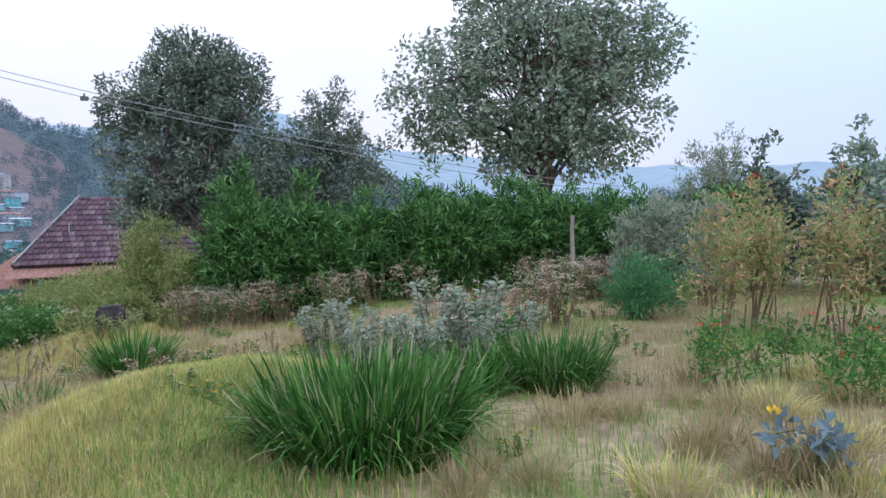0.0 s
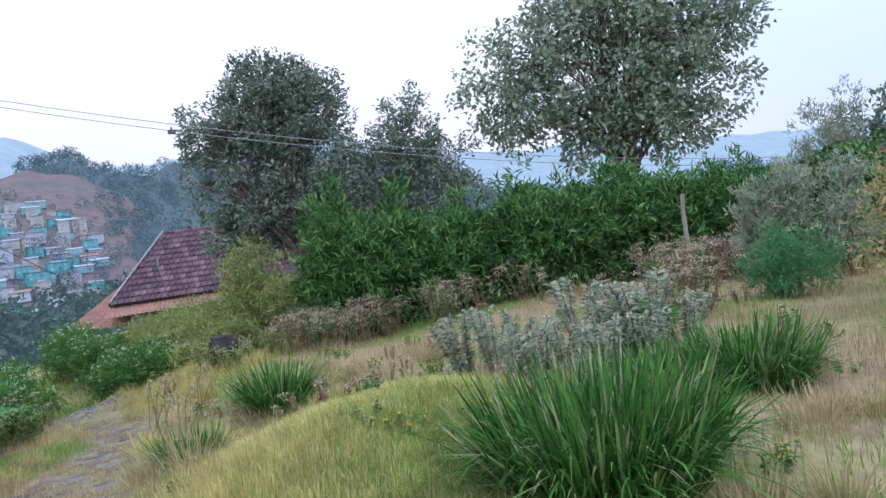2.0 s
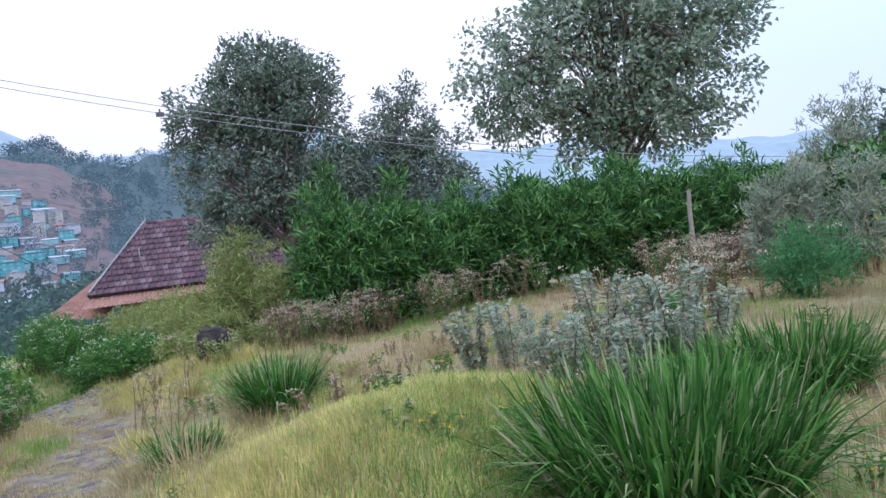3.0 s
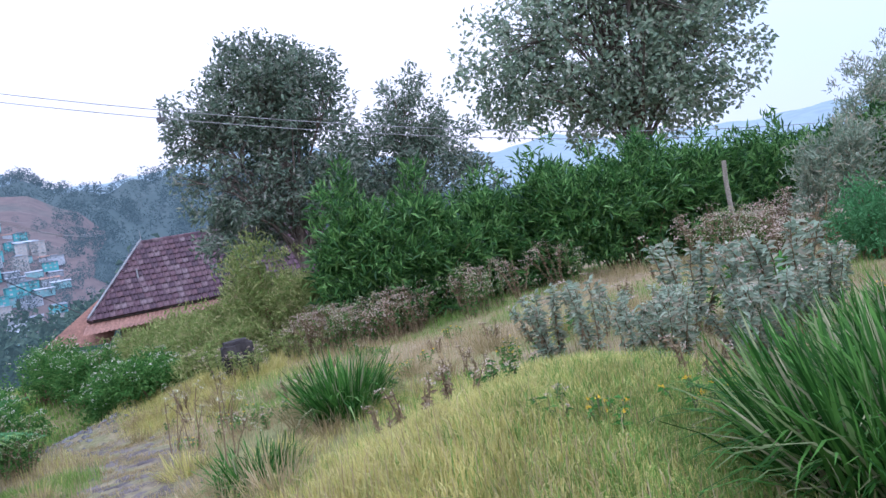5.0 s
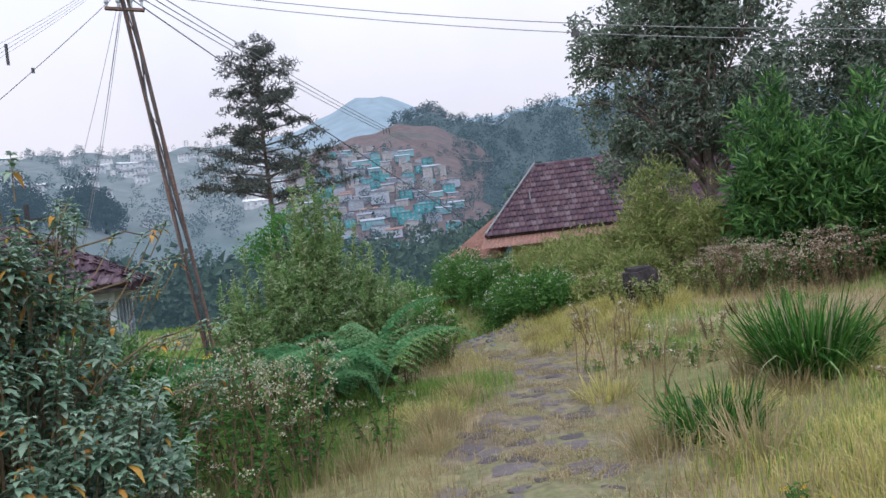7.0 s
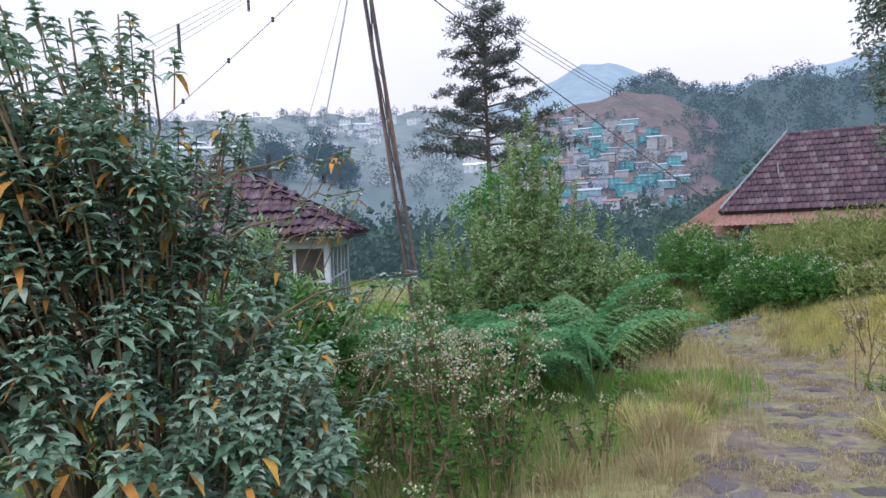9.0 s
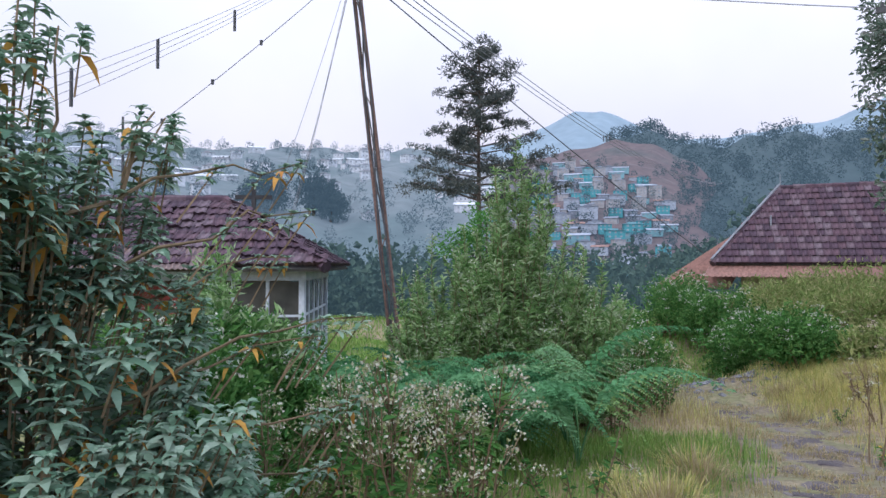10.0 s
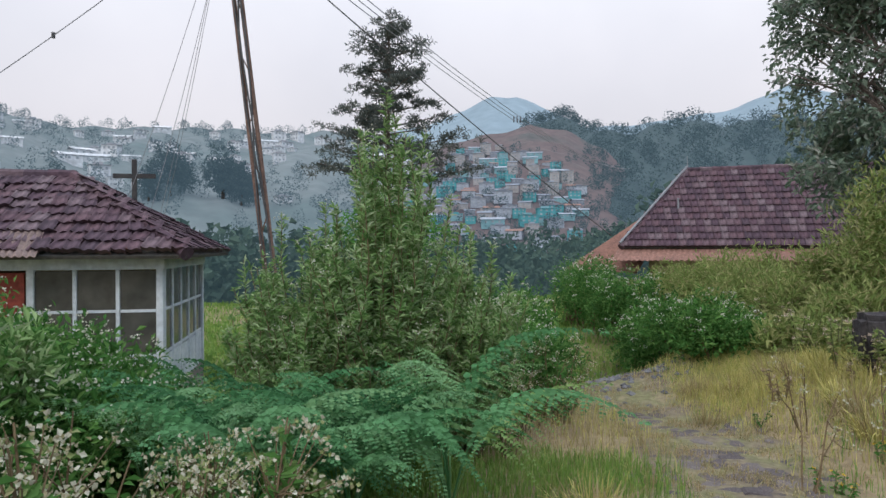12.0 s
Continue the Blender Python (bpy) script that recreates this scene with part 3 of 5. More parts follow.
    for i in reversed(range(len(spots))):
        ob = source[i % len(source)]
        k = rng.uniform(low, high)
        m = pose(*on_land(*spots[i]), rng.normal() * 4, rng.normal() * 4, rng.uniform(0, 360)) @ Matrix.Diagonal((k, k, k, 1))
        if i < len(source):
            ob.matrix_basis = m
            tagged(ob, group=group)
        else:
            copy_thing(ob, m)["group"] = group


def jitter(x0, y0, x1, y1, count, wide):
    """Spots along a line, spread across it."""
    t = rng.uniform(0, 1, count)
    return [(x0 + (x1 - x0) * s + rng.normal() * wide, y0 + (y1 - y0) * s + rng.normal() * wide) for s in t]


# ---- distance: hills, woods and the town across the valley ----
HOME = np.array([-5.4, 5.4])


def bearing(deg, dist):
    """A place at that many degrees left of ahead."""
    a = np.radians(deg)
    return np.stack([HOME[0] - np.sin(a) * dist, HOME[1] + np.cos(a) * dist], -1)


class Hill:
    """A hillside that faces the walk: crest slopes by bearing, at a given distance, from a foot nearer by."""

    def __init__(self, name, label, crest, dist, foot_dist, foot_z, material, terrace=0.0, rough=2.0, power=1.0):
        crest = sorted(crest)
        self.az, self.el = np.array([c[0] for c in crest], float), np.array([c[1] for c in crest], float)
        self.dist, self.foot_dist, self.foot_z, self.terrace, self.rough, self.power = dist, foot_dist, foot_z, terrace, rough, power
        a = np.linspace(self.az.min(), self.az.max(), 150)
        s = np.concatenate([np.linspace(0, 1, 40), [1.08, 1.25, 1.5]])
        A, S = np.meshgrid(a, s)
        g = Geo()
        i = np.arange(A.size).reshape(A.shape)
        g.add(self.at(A, S).reshape(-1, 3), np.stack([i[:-1, :-1], i[1:, :-1], i[1:, 1:], i[:-1, 1:]], -1).reshape(-1, 4))
        tagged(part(name, g, M[material], smooth=not terrace), label, "hill", kind="structure")

    def at(self, a, s):
        crest = np.interp(a, self.az, self.el) * self.dist + 1.2
        t = np.clip(s, 0, 1)
        if self.terrace:
            k = 26
            t = t * (1 - self.terrace) + self.terrace * (np.floor(t * k) + np.clip((t * k % 1 - 0.6) / 0.4, 0, 1)) / k
        z = self.foot_z + (crest - self.foot_z) * t ** self.power
        z = z - np.clip(s - 1, 0, 1) ** 1.2 * (crest - self.foot_z) * 2
        z = z + self.rough * np.sin(a * 1.3 + s * 7) * np.sin(a * 0.57 + s * 11 + 1) * np.minimum(1, s * 3)
        d = self.foot_dist + (self.dist - self.foot_dist) * s
        xy = bearing(a, d)
        return np.concatenate([xy, z[..., None]], -1)


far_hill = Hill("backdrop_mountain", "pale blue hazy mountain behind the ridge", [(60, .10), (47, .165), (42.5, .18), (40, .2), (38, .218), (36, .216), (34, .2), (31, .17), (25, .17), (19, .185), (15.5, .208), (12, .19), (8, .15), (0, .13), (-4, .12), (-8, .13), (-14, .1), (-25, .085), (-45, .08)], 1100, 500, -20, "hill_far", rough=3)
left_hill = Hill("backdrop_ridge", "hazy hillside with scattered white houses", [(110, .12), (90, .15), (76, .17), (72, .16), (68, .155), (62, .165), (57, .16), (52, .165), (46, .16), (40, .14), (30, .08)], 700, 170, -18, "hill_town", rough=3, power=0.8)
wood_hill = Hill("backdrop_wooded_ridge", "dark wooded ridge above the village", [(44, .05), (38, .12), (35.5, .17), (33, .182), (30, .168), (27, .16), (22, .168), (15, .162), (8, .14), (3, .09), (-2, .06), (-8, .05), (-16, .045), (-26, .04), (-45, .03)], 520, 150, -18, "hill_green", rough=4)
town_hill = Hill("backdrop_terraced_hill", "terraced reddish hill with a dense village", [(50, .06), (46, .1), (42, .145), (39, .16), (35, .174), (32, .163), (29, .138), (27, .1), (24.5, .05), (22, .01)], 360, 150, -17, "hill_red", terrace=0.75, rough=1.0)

# woods: crowns of coarse leaf clumps
def wood_patch(name, label, spots, size, material, each=70, fine=1.0):
    g = Geo()
    for p in spots:
        k = size * rng.uniform(0.7, 1.35)
        tall = rng.uniform(0.9, 1.5)
        pts = unit(rng.normal(size=(each, 3))) * (rng.uniform(0.2, 1, (each, 1)) ** 0.4) * [k * 0.5, k * 0.5, k * 0.5 * tall] + np.asarray(p) + [0, 0, k * 0.45 * tall]
        ln = k * fine * rng.uniform(0.14, 0.3, each)
        g.add(*leaves(pts, rng.normal(size=(each, 3)), ln, ln * 0.7))
    return tagged(part(name, g, M[material]), label, "woods", kind="stuff")


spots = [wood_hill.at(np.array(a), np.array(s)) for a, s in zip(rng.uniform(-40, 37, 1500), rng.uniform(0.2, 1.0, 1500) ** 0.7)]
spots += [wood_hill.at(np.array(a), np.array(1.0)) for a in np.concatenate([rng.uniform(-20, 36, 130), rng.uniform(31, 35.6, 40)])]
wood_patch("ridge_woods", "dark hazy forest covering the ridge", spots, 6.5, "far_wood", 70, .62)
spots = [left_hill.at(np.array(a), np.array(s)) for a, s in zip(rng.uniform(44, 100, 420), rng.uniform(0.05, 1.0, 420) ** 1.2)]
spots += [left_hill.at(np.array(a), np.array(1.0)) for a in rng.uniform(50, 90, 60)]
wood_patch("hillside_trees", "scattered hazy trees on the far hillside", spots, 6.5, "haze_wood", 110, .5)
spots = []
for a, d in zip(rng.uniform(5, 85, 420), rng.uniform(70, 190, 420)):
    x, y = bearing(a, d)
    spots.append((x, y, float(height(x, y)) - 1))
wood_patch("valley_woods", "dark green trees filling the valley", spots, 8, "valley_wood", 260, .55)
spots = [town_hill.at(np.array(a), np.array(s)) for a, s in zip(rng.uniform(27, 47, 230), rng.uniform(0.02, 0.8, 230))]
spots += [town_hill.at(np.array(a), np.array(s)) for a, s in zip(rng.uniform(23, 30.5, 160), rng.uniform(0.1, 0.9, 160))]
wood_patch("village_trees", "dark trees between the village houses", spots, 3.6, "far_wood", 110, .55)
for a, up, k in ((65.2, .21, 13), (63.7, .21, 18), (59.8, .21, 19), (58.4, .205, 15), (71.5, .2, 12)):
    x, y, z = (float(c) for c in left_hill.at(np.array(a), np.array(up)))
    g = Geo()
    lobes = [((0, 0, k * .55), (k * .4, k * .4, k * .55)), ((k * .2, k * .1, k * .4), (k * .35, k * .35, k * .4))]
    leaf_cloud(g, lobes, 520, 12, k * 0.05, k * 0.045, thin=0.6)
    w = Geo()
    add_tube(w, [(0, 0, -1), (0, 0, k * .3), (0.1, 0, k * .7)], [k * .04, k * .03, k * .01], 6)
    ob = thing("valley_tree", (x, y, z), "dark rounded conifer standing in the valley", "tree", "valley conifers")
    part("trunk", w, M["bark"], ob)
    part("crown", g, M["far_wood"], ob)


def village_house(wide, deep, storeys, wall, roof, gable, pane="haze_window"):
    ob = thing("village_house", (0, 0, -80), "small painted village house on the far hill", "house", "village houses")
    tall = 2.8 * storeys
    body = part("wall", box(Geo(), -wide / 2, -deep / 2, -3, wide / 2, deep / 2, tall), M[wall], ob)
    g = Geo()
    if gable:
        e, rise = 0.4, deep * 0.28
        x, y = wide / 2 + e, deep / 2 + e
        v = [(-x, -y, tall), (x, -y, tall), (x, 0, tall + rise), (-x, 0, tall + rise), (-x, y, tall), (x, y, tall), (-x, -y, tall + .15), (x, -y, tall + .15), (x, 0, tall + rise + .15), (-x, 0, tall + rise + .15), (-x, y, tall + .15), (x, y, tall + .15)]
        g.add(v, [[6, 7, 8, 9], [9, 8, 11, 10], [0, 3, 2, 1], [3, 4, 5, 2], [0, 1, 7, 6], [4, 10, 11, 5]])
    else:
        box(g, -wide / 2 - .3, -deep / 2 - .4, tall, wide / 2 + .3, deep / 2 + .3, tall + .25)
        box(g, -wide / 4, -deep / 4, tall + .25, wide / 6, deep / 4, tall + 1.4)
    part("roof", g, M[roof], ob)
    for st in range(storeys):
        for q in (-1, 0, 1):
            w = box(Geo(), q * wide * .3 - .45, -deep / 2 - .06, st * 2.8 + 0.9, q * wide * .3 + .45, -deep / 2 + .05, st * 2.8 + 2.1)
            part("window", w, M[pane], ob)
    return ob


styles = [village_house(7, 5, 2, "teal", "slate", False), village_house(6, 5, 1, "aqua", "teal", False), village_house(8, 6, 2, "pale", "slate", False), village_house(6, 5, 1, "cream", "slate", True),
          village_house(9, 5, 1, "aqua", "pale", True), village_house(6, 6, 3, "cream", "pale", False), village_house(7, 5, 1, "pale", "brick", True), village_house(8, 5, 2, "teal", "aqua", False), village_house(7, 5, 1, "slate", "slate", True)]
placed = []
for i in range(1100):
    s = rng.uniform(0.1, 0.86)
    a = rng.uniform(30.5, 46.0)
    if s > .62 + (a - 31) * .03 or (a - 38.5) ** 2 / 60 + (s - .42) ** 2 / .2 > 1:
        continue
    p = town_hill.at(np.array(a), np.array(s))
    if placed and min(np.hypot(p[0] - q[0], (p[1] - q[1])) for q in placed) < 5.0:
        continue
    placed.append(p)
for i in reversed(range(len(placed))):
    p = placed[i]
    k = rng.uniform(0.42, 0.7)
    m = pose(p[0], p[1], p[2] + 0.9, 0, 0, 38 + rng.normal() * 9) @ Matrix.Diagonal((k * 1.15, k, k * .72, 1))
    if i < len(styles):
        styles[i].matrix_basis = m
    else:
        copy_thing(styles[rng.integers(len(styles))], m)
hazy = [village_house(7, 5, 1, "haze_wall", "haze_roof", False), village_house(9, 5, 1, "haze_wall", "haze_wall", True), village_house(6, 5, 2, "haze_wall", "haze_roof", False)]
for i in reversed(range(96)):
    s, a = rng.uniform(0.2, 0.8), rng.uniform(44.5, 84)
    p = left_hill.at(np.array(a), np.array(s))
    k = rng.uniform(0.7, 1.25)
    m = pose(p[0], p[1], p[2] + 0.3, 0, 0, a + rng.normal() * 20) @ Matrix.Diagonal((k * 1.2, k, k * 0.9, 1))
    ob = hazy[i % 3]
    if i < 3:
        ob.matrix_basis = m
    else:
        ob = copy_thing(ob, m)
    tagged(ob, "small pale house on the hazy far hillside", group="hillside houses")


# ---- houses ----
def tile_mesh():
    """One interlocking clay roof tile, 0.25 m wide, with two rolls and a thick lower lip."""
    xs = [-.125, -.1, -.06, -.02, .03, .07, .1, .122]
    zs = [.105, .112, .08, .08, .105, .105, .08, .085]
    v = [(x, 0, z) for x, z in zip(xs, zs)] + [(x, .4, z - .08) for x, z in zip(xs, zs)] + [(x, .03, z - .1) for x, z in zip(xs, zs)]
    k = len(xs)
    f = [[i, i + 1, k + i + 1, k + i] for i in range(k - 1)] + [[2 * k + i, 2 * k + i + 1, i + 1, i] for i in range(k - 1)]
    g = Geo()
    g.add(v, f)
    return g.mesh("tile", M["tile"])


TILE = tile_mesh()


def tile_slope(parent, corner, along_e, up_e, wide, run, cut_left, cut_right, loose, budget, from_right=True, course=0.31):
    """Courses of tiles on one roof plane: from its lower corner, along the eave and up the slope, cut by the hips."""
    corner, along_e, up_e = Vector(corner), Vector(along_e).normalized(), Vector(up_e).normalized()
    normal = along_e.cross(up_e)
    made = []
    for r in range(int(run / course)):
        y = r * course
        lo, hi = cut_left * y / run, wide - cut_right * y / run
        c = int((hi - lo) / 0.235)
        for q in range(c):
            x = lo + (q + 0.5) * (hi - lo) / c
            m = Matrix((along_e, up_e, normal)).transposed().to_4x4()
            m.translation = corner + along_e * x + up_e * y + normal * (0.02 + rng.uniform(0, 0.009 * loose + .006))
            m = m @ pose(0, 0, 0, 5.5 + rng.normal() * 0.9, rng.normal() * 1.4, rng.normal() * loose)
            made.append((abs(x - (wide if from_right else 0)) + r * 0.05, m))
    made.sort(key=lambda e: e[0])
    for key, m in made[:budget]:
        ob = new("tile", TILE)
        ob.parent = parent
        ob.matrix_basis = m
    rest = Geo()
    tv = np.array([v.co for v in TILE.vertices])
    tf = [list(p.vertices) for p in TILE.polygons]
    for key, m in made[budget:]:
        mm = np.array(m)
        rest.add(tv @ mm[:3, :3].T + mm[:3, 3], tf)
    if rest.n:
        tagged(part("tiling", rest, M["tile"], parent), kind="stuff")


def slab(pts, thick):
    """A flat plate under the outline pts."""
    p = np.asarray(pts, float)
    nrm = np.cross(p[1] - p[0], p[2] - p[0])
    nrm = nrm / np.linalg.norm(nrm)
    k = len(p)
    g = Geo()
    base = g.n
    g.v.append(np.concatenate([p, p - nrm * thick]))
    g.f.extend([list(range(k)), list(range(k, 2 * k))[::-1]] + [[i, i + k, (i + 1) % k + k, (i + 1) % k] for i in range(k)])
    g.n += 2 * k
    return g


def corrugated(a, b, c, d, waves, depth=0.03):
    """Corrugated sheet over the quad a b (lower edge) c d (upper edge), ribs running up the slope."""
    a, b, c, d = (np.asarray(q, float) for q in (a, b, c, d))
    nrm = unit(np.cross(b - a, d - a))
    s = np.linspace(0, 1, waves * 4 + 1)
    off = (np.sin(s * waves * 2 * np.pi) * depth)[:, None] * nrm
    low, top = a * (1 - s[:, None]) + b * s[:, None] + off, d * (1 - s[:, None]) + c * s[:, None] + off
    k = len(s)
    g = Geo()
    g.add(np.concatenate([low, top, low - nrm * .012, top - nrm * .012]), [[i, i + 1, k + i + 1, k + i] for i in range(k - 1)] + [[2 * k + i + 1, 2 * k + i, 3 * k + i, 3 * k + i + 1] for i in range(k - 1)] + [[i + 1, i, 2 * k + i, 2 * k + i + 1] for i in range(k - 1)])
    return g


def hip_roof(house, x0, x1, y0, y1, eave, rise, half, budget, cuts, faces):
    """Tiled hip roof over the rectangle; half is the run from eave to ridge; faces are the sides that get tiles."""
    r0, r1, ym = x0 + half * cuts[0], x1 - half * cuts[1], (y0 + y1) / 2
    ridge = eave + rise
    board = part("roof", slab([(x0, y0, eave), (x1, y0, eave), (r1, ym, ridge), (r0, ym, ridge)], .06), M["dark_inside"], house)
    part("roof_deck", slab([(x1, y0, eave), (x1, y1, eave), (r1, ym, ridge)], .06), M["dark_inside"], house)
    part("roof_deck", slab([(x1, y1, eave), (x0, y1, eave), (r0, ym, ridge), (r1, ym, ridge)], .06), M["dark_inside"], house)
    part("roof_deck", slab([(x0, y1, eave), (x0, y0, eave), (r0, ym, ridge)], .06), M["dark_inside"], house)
    run = ym - y0
    if "front" in faces:
        tile_slope(board, (x0, y0, eave), (1, 0, 0), (0, run, rise), x1 - x0, math.hypot(run, rise), r0 - x0, x1 - r1, faces["front"], budget[0], faces["near_right"])
    if "right" in faces:
        tile_slope(board, (x1, y0, eave), (0, 1, 0), (r1 - x1, 0, rise), y1 - y0, math.hypot(x1 - r1, rise), run, run, faces["right"], budget[1], False)
    if "left" in faces:
        tile_slope(board, (x0, y1, eave), (0, -1, 0), (r0 - x0, 0, rise), y1 - y0, math.hypot(r0 - x0, rise), run, run, faces["left"], budget[1], True)
    # half-round ridge and hip tiles
    for a, b in (((r0, ym, ridge), (r1, ym, ridge)), ((x1, y0, eave), (r1, ym, ridge)), ((x0, y0, eave), (r0, ym, ridge))):
        a, b = np.array(a), np.array(b)
        k = max(2, int(np.linalg.norm(b - a) / 0.42))
        for i in range(k):
            p, q = a + (b - a) * i / k, a + (b - a) * (i + 1.15) / k
            g = Geo()
            up = np.array([0, 0, .03])
            add_tube(g, [p + up, q + up * 1.6], [.125 + rng.uniform(0, .02), .105], 8)
            part("ridge_tile", g, M["tile"], board)


# white glazed bungalow below the path, to the left
H1 = thing("bungalow", (-17.1, 11.0, -1.5), "low bungalow with mossy clay-tiled hip roof and white glazed verandah", "house", turn=52.2)
EV = 2.62
part("wall", box(Geo(), -8.6, 1.0, -0.6, -0.9, 3.9, EV + .1), M["ochre_wall"], H1)
part("floor_slab", box(Geo(), -9.0, 0, -0.6, 0.0, 4.2, .12), M["stone"], H1)
g = box(Geo(), -9.0, -.04, EV - .26, .04, .06, EV - .04)
part("fascia", g, M["white_paint"], H1, "white painted fascia board")
part("fascia", box(Geo(), -.06, .065, EV - .26, .04, 4.2, EV - .04), M["white_paint"], H1)


def verandah_bay(x0, y0, x1, y1, posts):
    lx, ly = x1 - x0, y1 - y0
    for i in range(posts + 1):
        x, y = x0 + lx * i / posts, y0 + ly * i / posts
        w = .06 if i in (0, posts) else .035
        part("post", box(Geo(), x - w, y - w, .12, x + w, y + w, EV - .26, .012), M["white_paint"], H1)
    for z in (.85, 1.62):
        g = Geo()
        if abs(lx) > abs(ly):
            box(g, min(x0, x1) + .062, y0 - .02, z, max(x0, x1) - .062, y0 + .02, z + .05)
        else:
            box(g, x0 - .02, y0 + .062, z, x0 + .02, y1 - .062, z + .05)
        part("glazing_bar", g, M["white_paint"], H1)
    for i in range(posts):
        a, b = (i + .06) / posts, (i + .94) / posts
        g = Geo()
        if abs(lx) > abs(ly):
            box(g, min(x0 + lx * a, x0 + lx * b), y0 - .004, .9, max(x0 + lx * a, x0 + lx * b), y0 + .004, EV - .28)
        else:
            box(g, x0 - .004, y0 + ly * a, .9, x0 + .004, y0 + ly * b, EV - .28)
        part("pane", g, M["glass"], H1)


verandah_bay(-2.1, .02, -.04, .02, 3)
verandah_bay(-.04, .14, -.04, 4.1, 5)
part("dado", box(Geo(), -2.1, .0, .12, -.1, .05, .82), M["white_paint"], H1)
part("dado", box(Geo(), -.07, .1, .12, -.02, 4.05, .82), M["white_paint"], H1)
part("door", box(Geo(), -3.6, .0, .12, -2.2, .05, EV - .3), M["red_paint"], H1, "dark red painted door")
part("wall_panel", box(Geo(), -9.0, .0, .12, -3.65, .06, EV - .28), M["ochre_wall"], H1)
hip_roof(H1, -9.5, .5, -.5, 4.7, EV - .02, 1.52, 2.6, (220, 80), (1, 1), {"front": 6.0, "right": 6.0, "near_right": True})
part("patch_sheet", corrugated((-4.6, -.72, EV - .02), (-1.75, -.72, EV - .02), (-1.9, .1, EV + .47), (-4.6, .1, EV + .47), 26, .018), M["old_tin"], H1, "rusty corrugated patch along the eave")

# tiled house with tin lean-to
H2 = thing("tiled_house", (-16.95, 27.25, -1.95), "house with steep dark clay-tiled roof and rusty tin skirt", "house", turn=24.0)
EV2 = 3.12
part("wall", box(Geo(), .9, 1.0, -0.8, 10.5, 6.2, EV2 - .2), M["ochre_wall"], H2, "faded yellow rendered wall")
hip_roof(H2, 0, 11.5, 0, 5.0, EV2, 2.8, 2.5, (300, 20), (0.9, 1), {"front": 0.5, "left": 0.5, "near_right": False})
part("skirt_sheet", corrugated((-.25, -.62, EV2 - .42), (11.6, -.62, EV2 - .42), (11.6, .1, EV2 - .03), (-.1, .1, EV2 - .03), 70, .02), M["tin"], H2, "rust-red corrugated tin skirt")
to_h2 = H2.matrix_basis.inverted()
part("lean_to_roof", corrugated(*[to_h2 @ Vector(q) for q in ((-20.03, 28.7, .38), (-16.9, 28.3, .25), (-16.8, 30.9, 2.27), (-18.71, 32.3, 2.36))], 30, .025), M["tin"], H2, "orange corrugated tin lean-to roof")
part("lean_to_wall", box(Geo(), -2.2, 2.4, -0.8, .9, 5.4, EV2 - 1.3), M["ochre_wall"], H2)
g = Geo()
add_tube(g, [(-.03, -.05, EV2 + .17), (2.22, 2.47, EV2 + 2.99)], .045, 6)
part("flashing", g, M["lead"], H2, "grey lead hip flashing")
g = Geo()
add_tube(g, [(2.25, 2.5, EV2 + 2.75), (2.23, 2.5, EV2 + 3.4)], [.022, .008], 5)
part("finial_rod", g, M["lead"], H2)
g = Geo()
add_tube(g, [(1.9, 1.1, EV2 + 1.1), (1.9, 1.1, EV2 + 1.75)], .03, 6)
part("vent_pipe", g, M["lead"], H2)

# thin aerial mast at the bungalow's front
mx, my = -18.6, 7.95
mz = float(height(mx, my))
mast = thing("aerial_mast", (mx, my, mz), "thin dark aerial mast before the bungalow roof", "aerial", turn=70)
g = Geo()
add_tube(g, [(0, 0, -.2), (.01, 0, 2.6 - mz), (0, 0, 4.0 - mz)], [.035, .03, .022], 7)
part("pole", g, M["cable"], mast)
for z, half in ((3.3, .42), (2.95, .28)):
    g = Geo()
    add_tube(g, [(-half, 0, z - mz + .05), (0, .02, z - mz), (half, 0, z - mz - .05)], .014, 5)
    part("crossarm", g, M["cable"], mast)

# wooden cross behind the bungalow
cx, cy = -32.9, 17.5
cz = float(height(cx, cy))
cross_thing = thing("wooden_cross", (cx, cy, cz), "black wooden cross standing behind the bungalow", "cross", turn=50)
part("upright", box(Geo(), -.09, -.06, -.3, .09, .06, 4.75 - cz, .01), M["black_wood"], cross_thing)
part("crossbar", box(Geo(), -.8, -.05, 4.0 - cz, .8, .05, 4.18 - cz), M["black_wood"], cross_thing)

# ---- utility pole and lines ----
FOOT, TOP = np.array([-17.75, 14.0, float(height(-17.75, 14.0)) - .4]), np.array([-18.36, 13.0, 8.4])
pole = thing("utility_pole", (0, 0, 0), "leaning rusty lattice utility pole of steel rails", "utility pole")
rail_side = np.array([.741, .671, 0])
for sg in (-1, 1):
    g = Geo()
    add_tube(g, bend(FOOT + rail_side * .11 * sg, TOP + rail_side * .07 * sg, 8), .05, 6)
    part("rail", g, M["rust"], pole)
for i in range(9):
    a, b = FOOT + (TOP - FOOT) * (i + .3) / 9.5, FOOT + (TOP - FOOT) * (i + .75) / 9.5
    g = Geo()
    sg = 1 if i % 2 else -1
    add_tube(g, [a - rail_side * .1 * sg, b + rail_side * .1 * sg], .014, 4)
    part("brace", g, M["rust"], pole)
for q, (h, half) in enumerate(((0.0, .95), (-.55, .45))):
    g = Geo()
    c = TOP + np.array([0, 0, h])
    add_tube(g, [c - rail_side * half, c + rail_side * half + np.array([0, 0, -.1])], .05, 4)
    part("crossarm", g, M["rust"], pole)
    for s in (-.9, -.3, .35, .9):
        g = Geo()
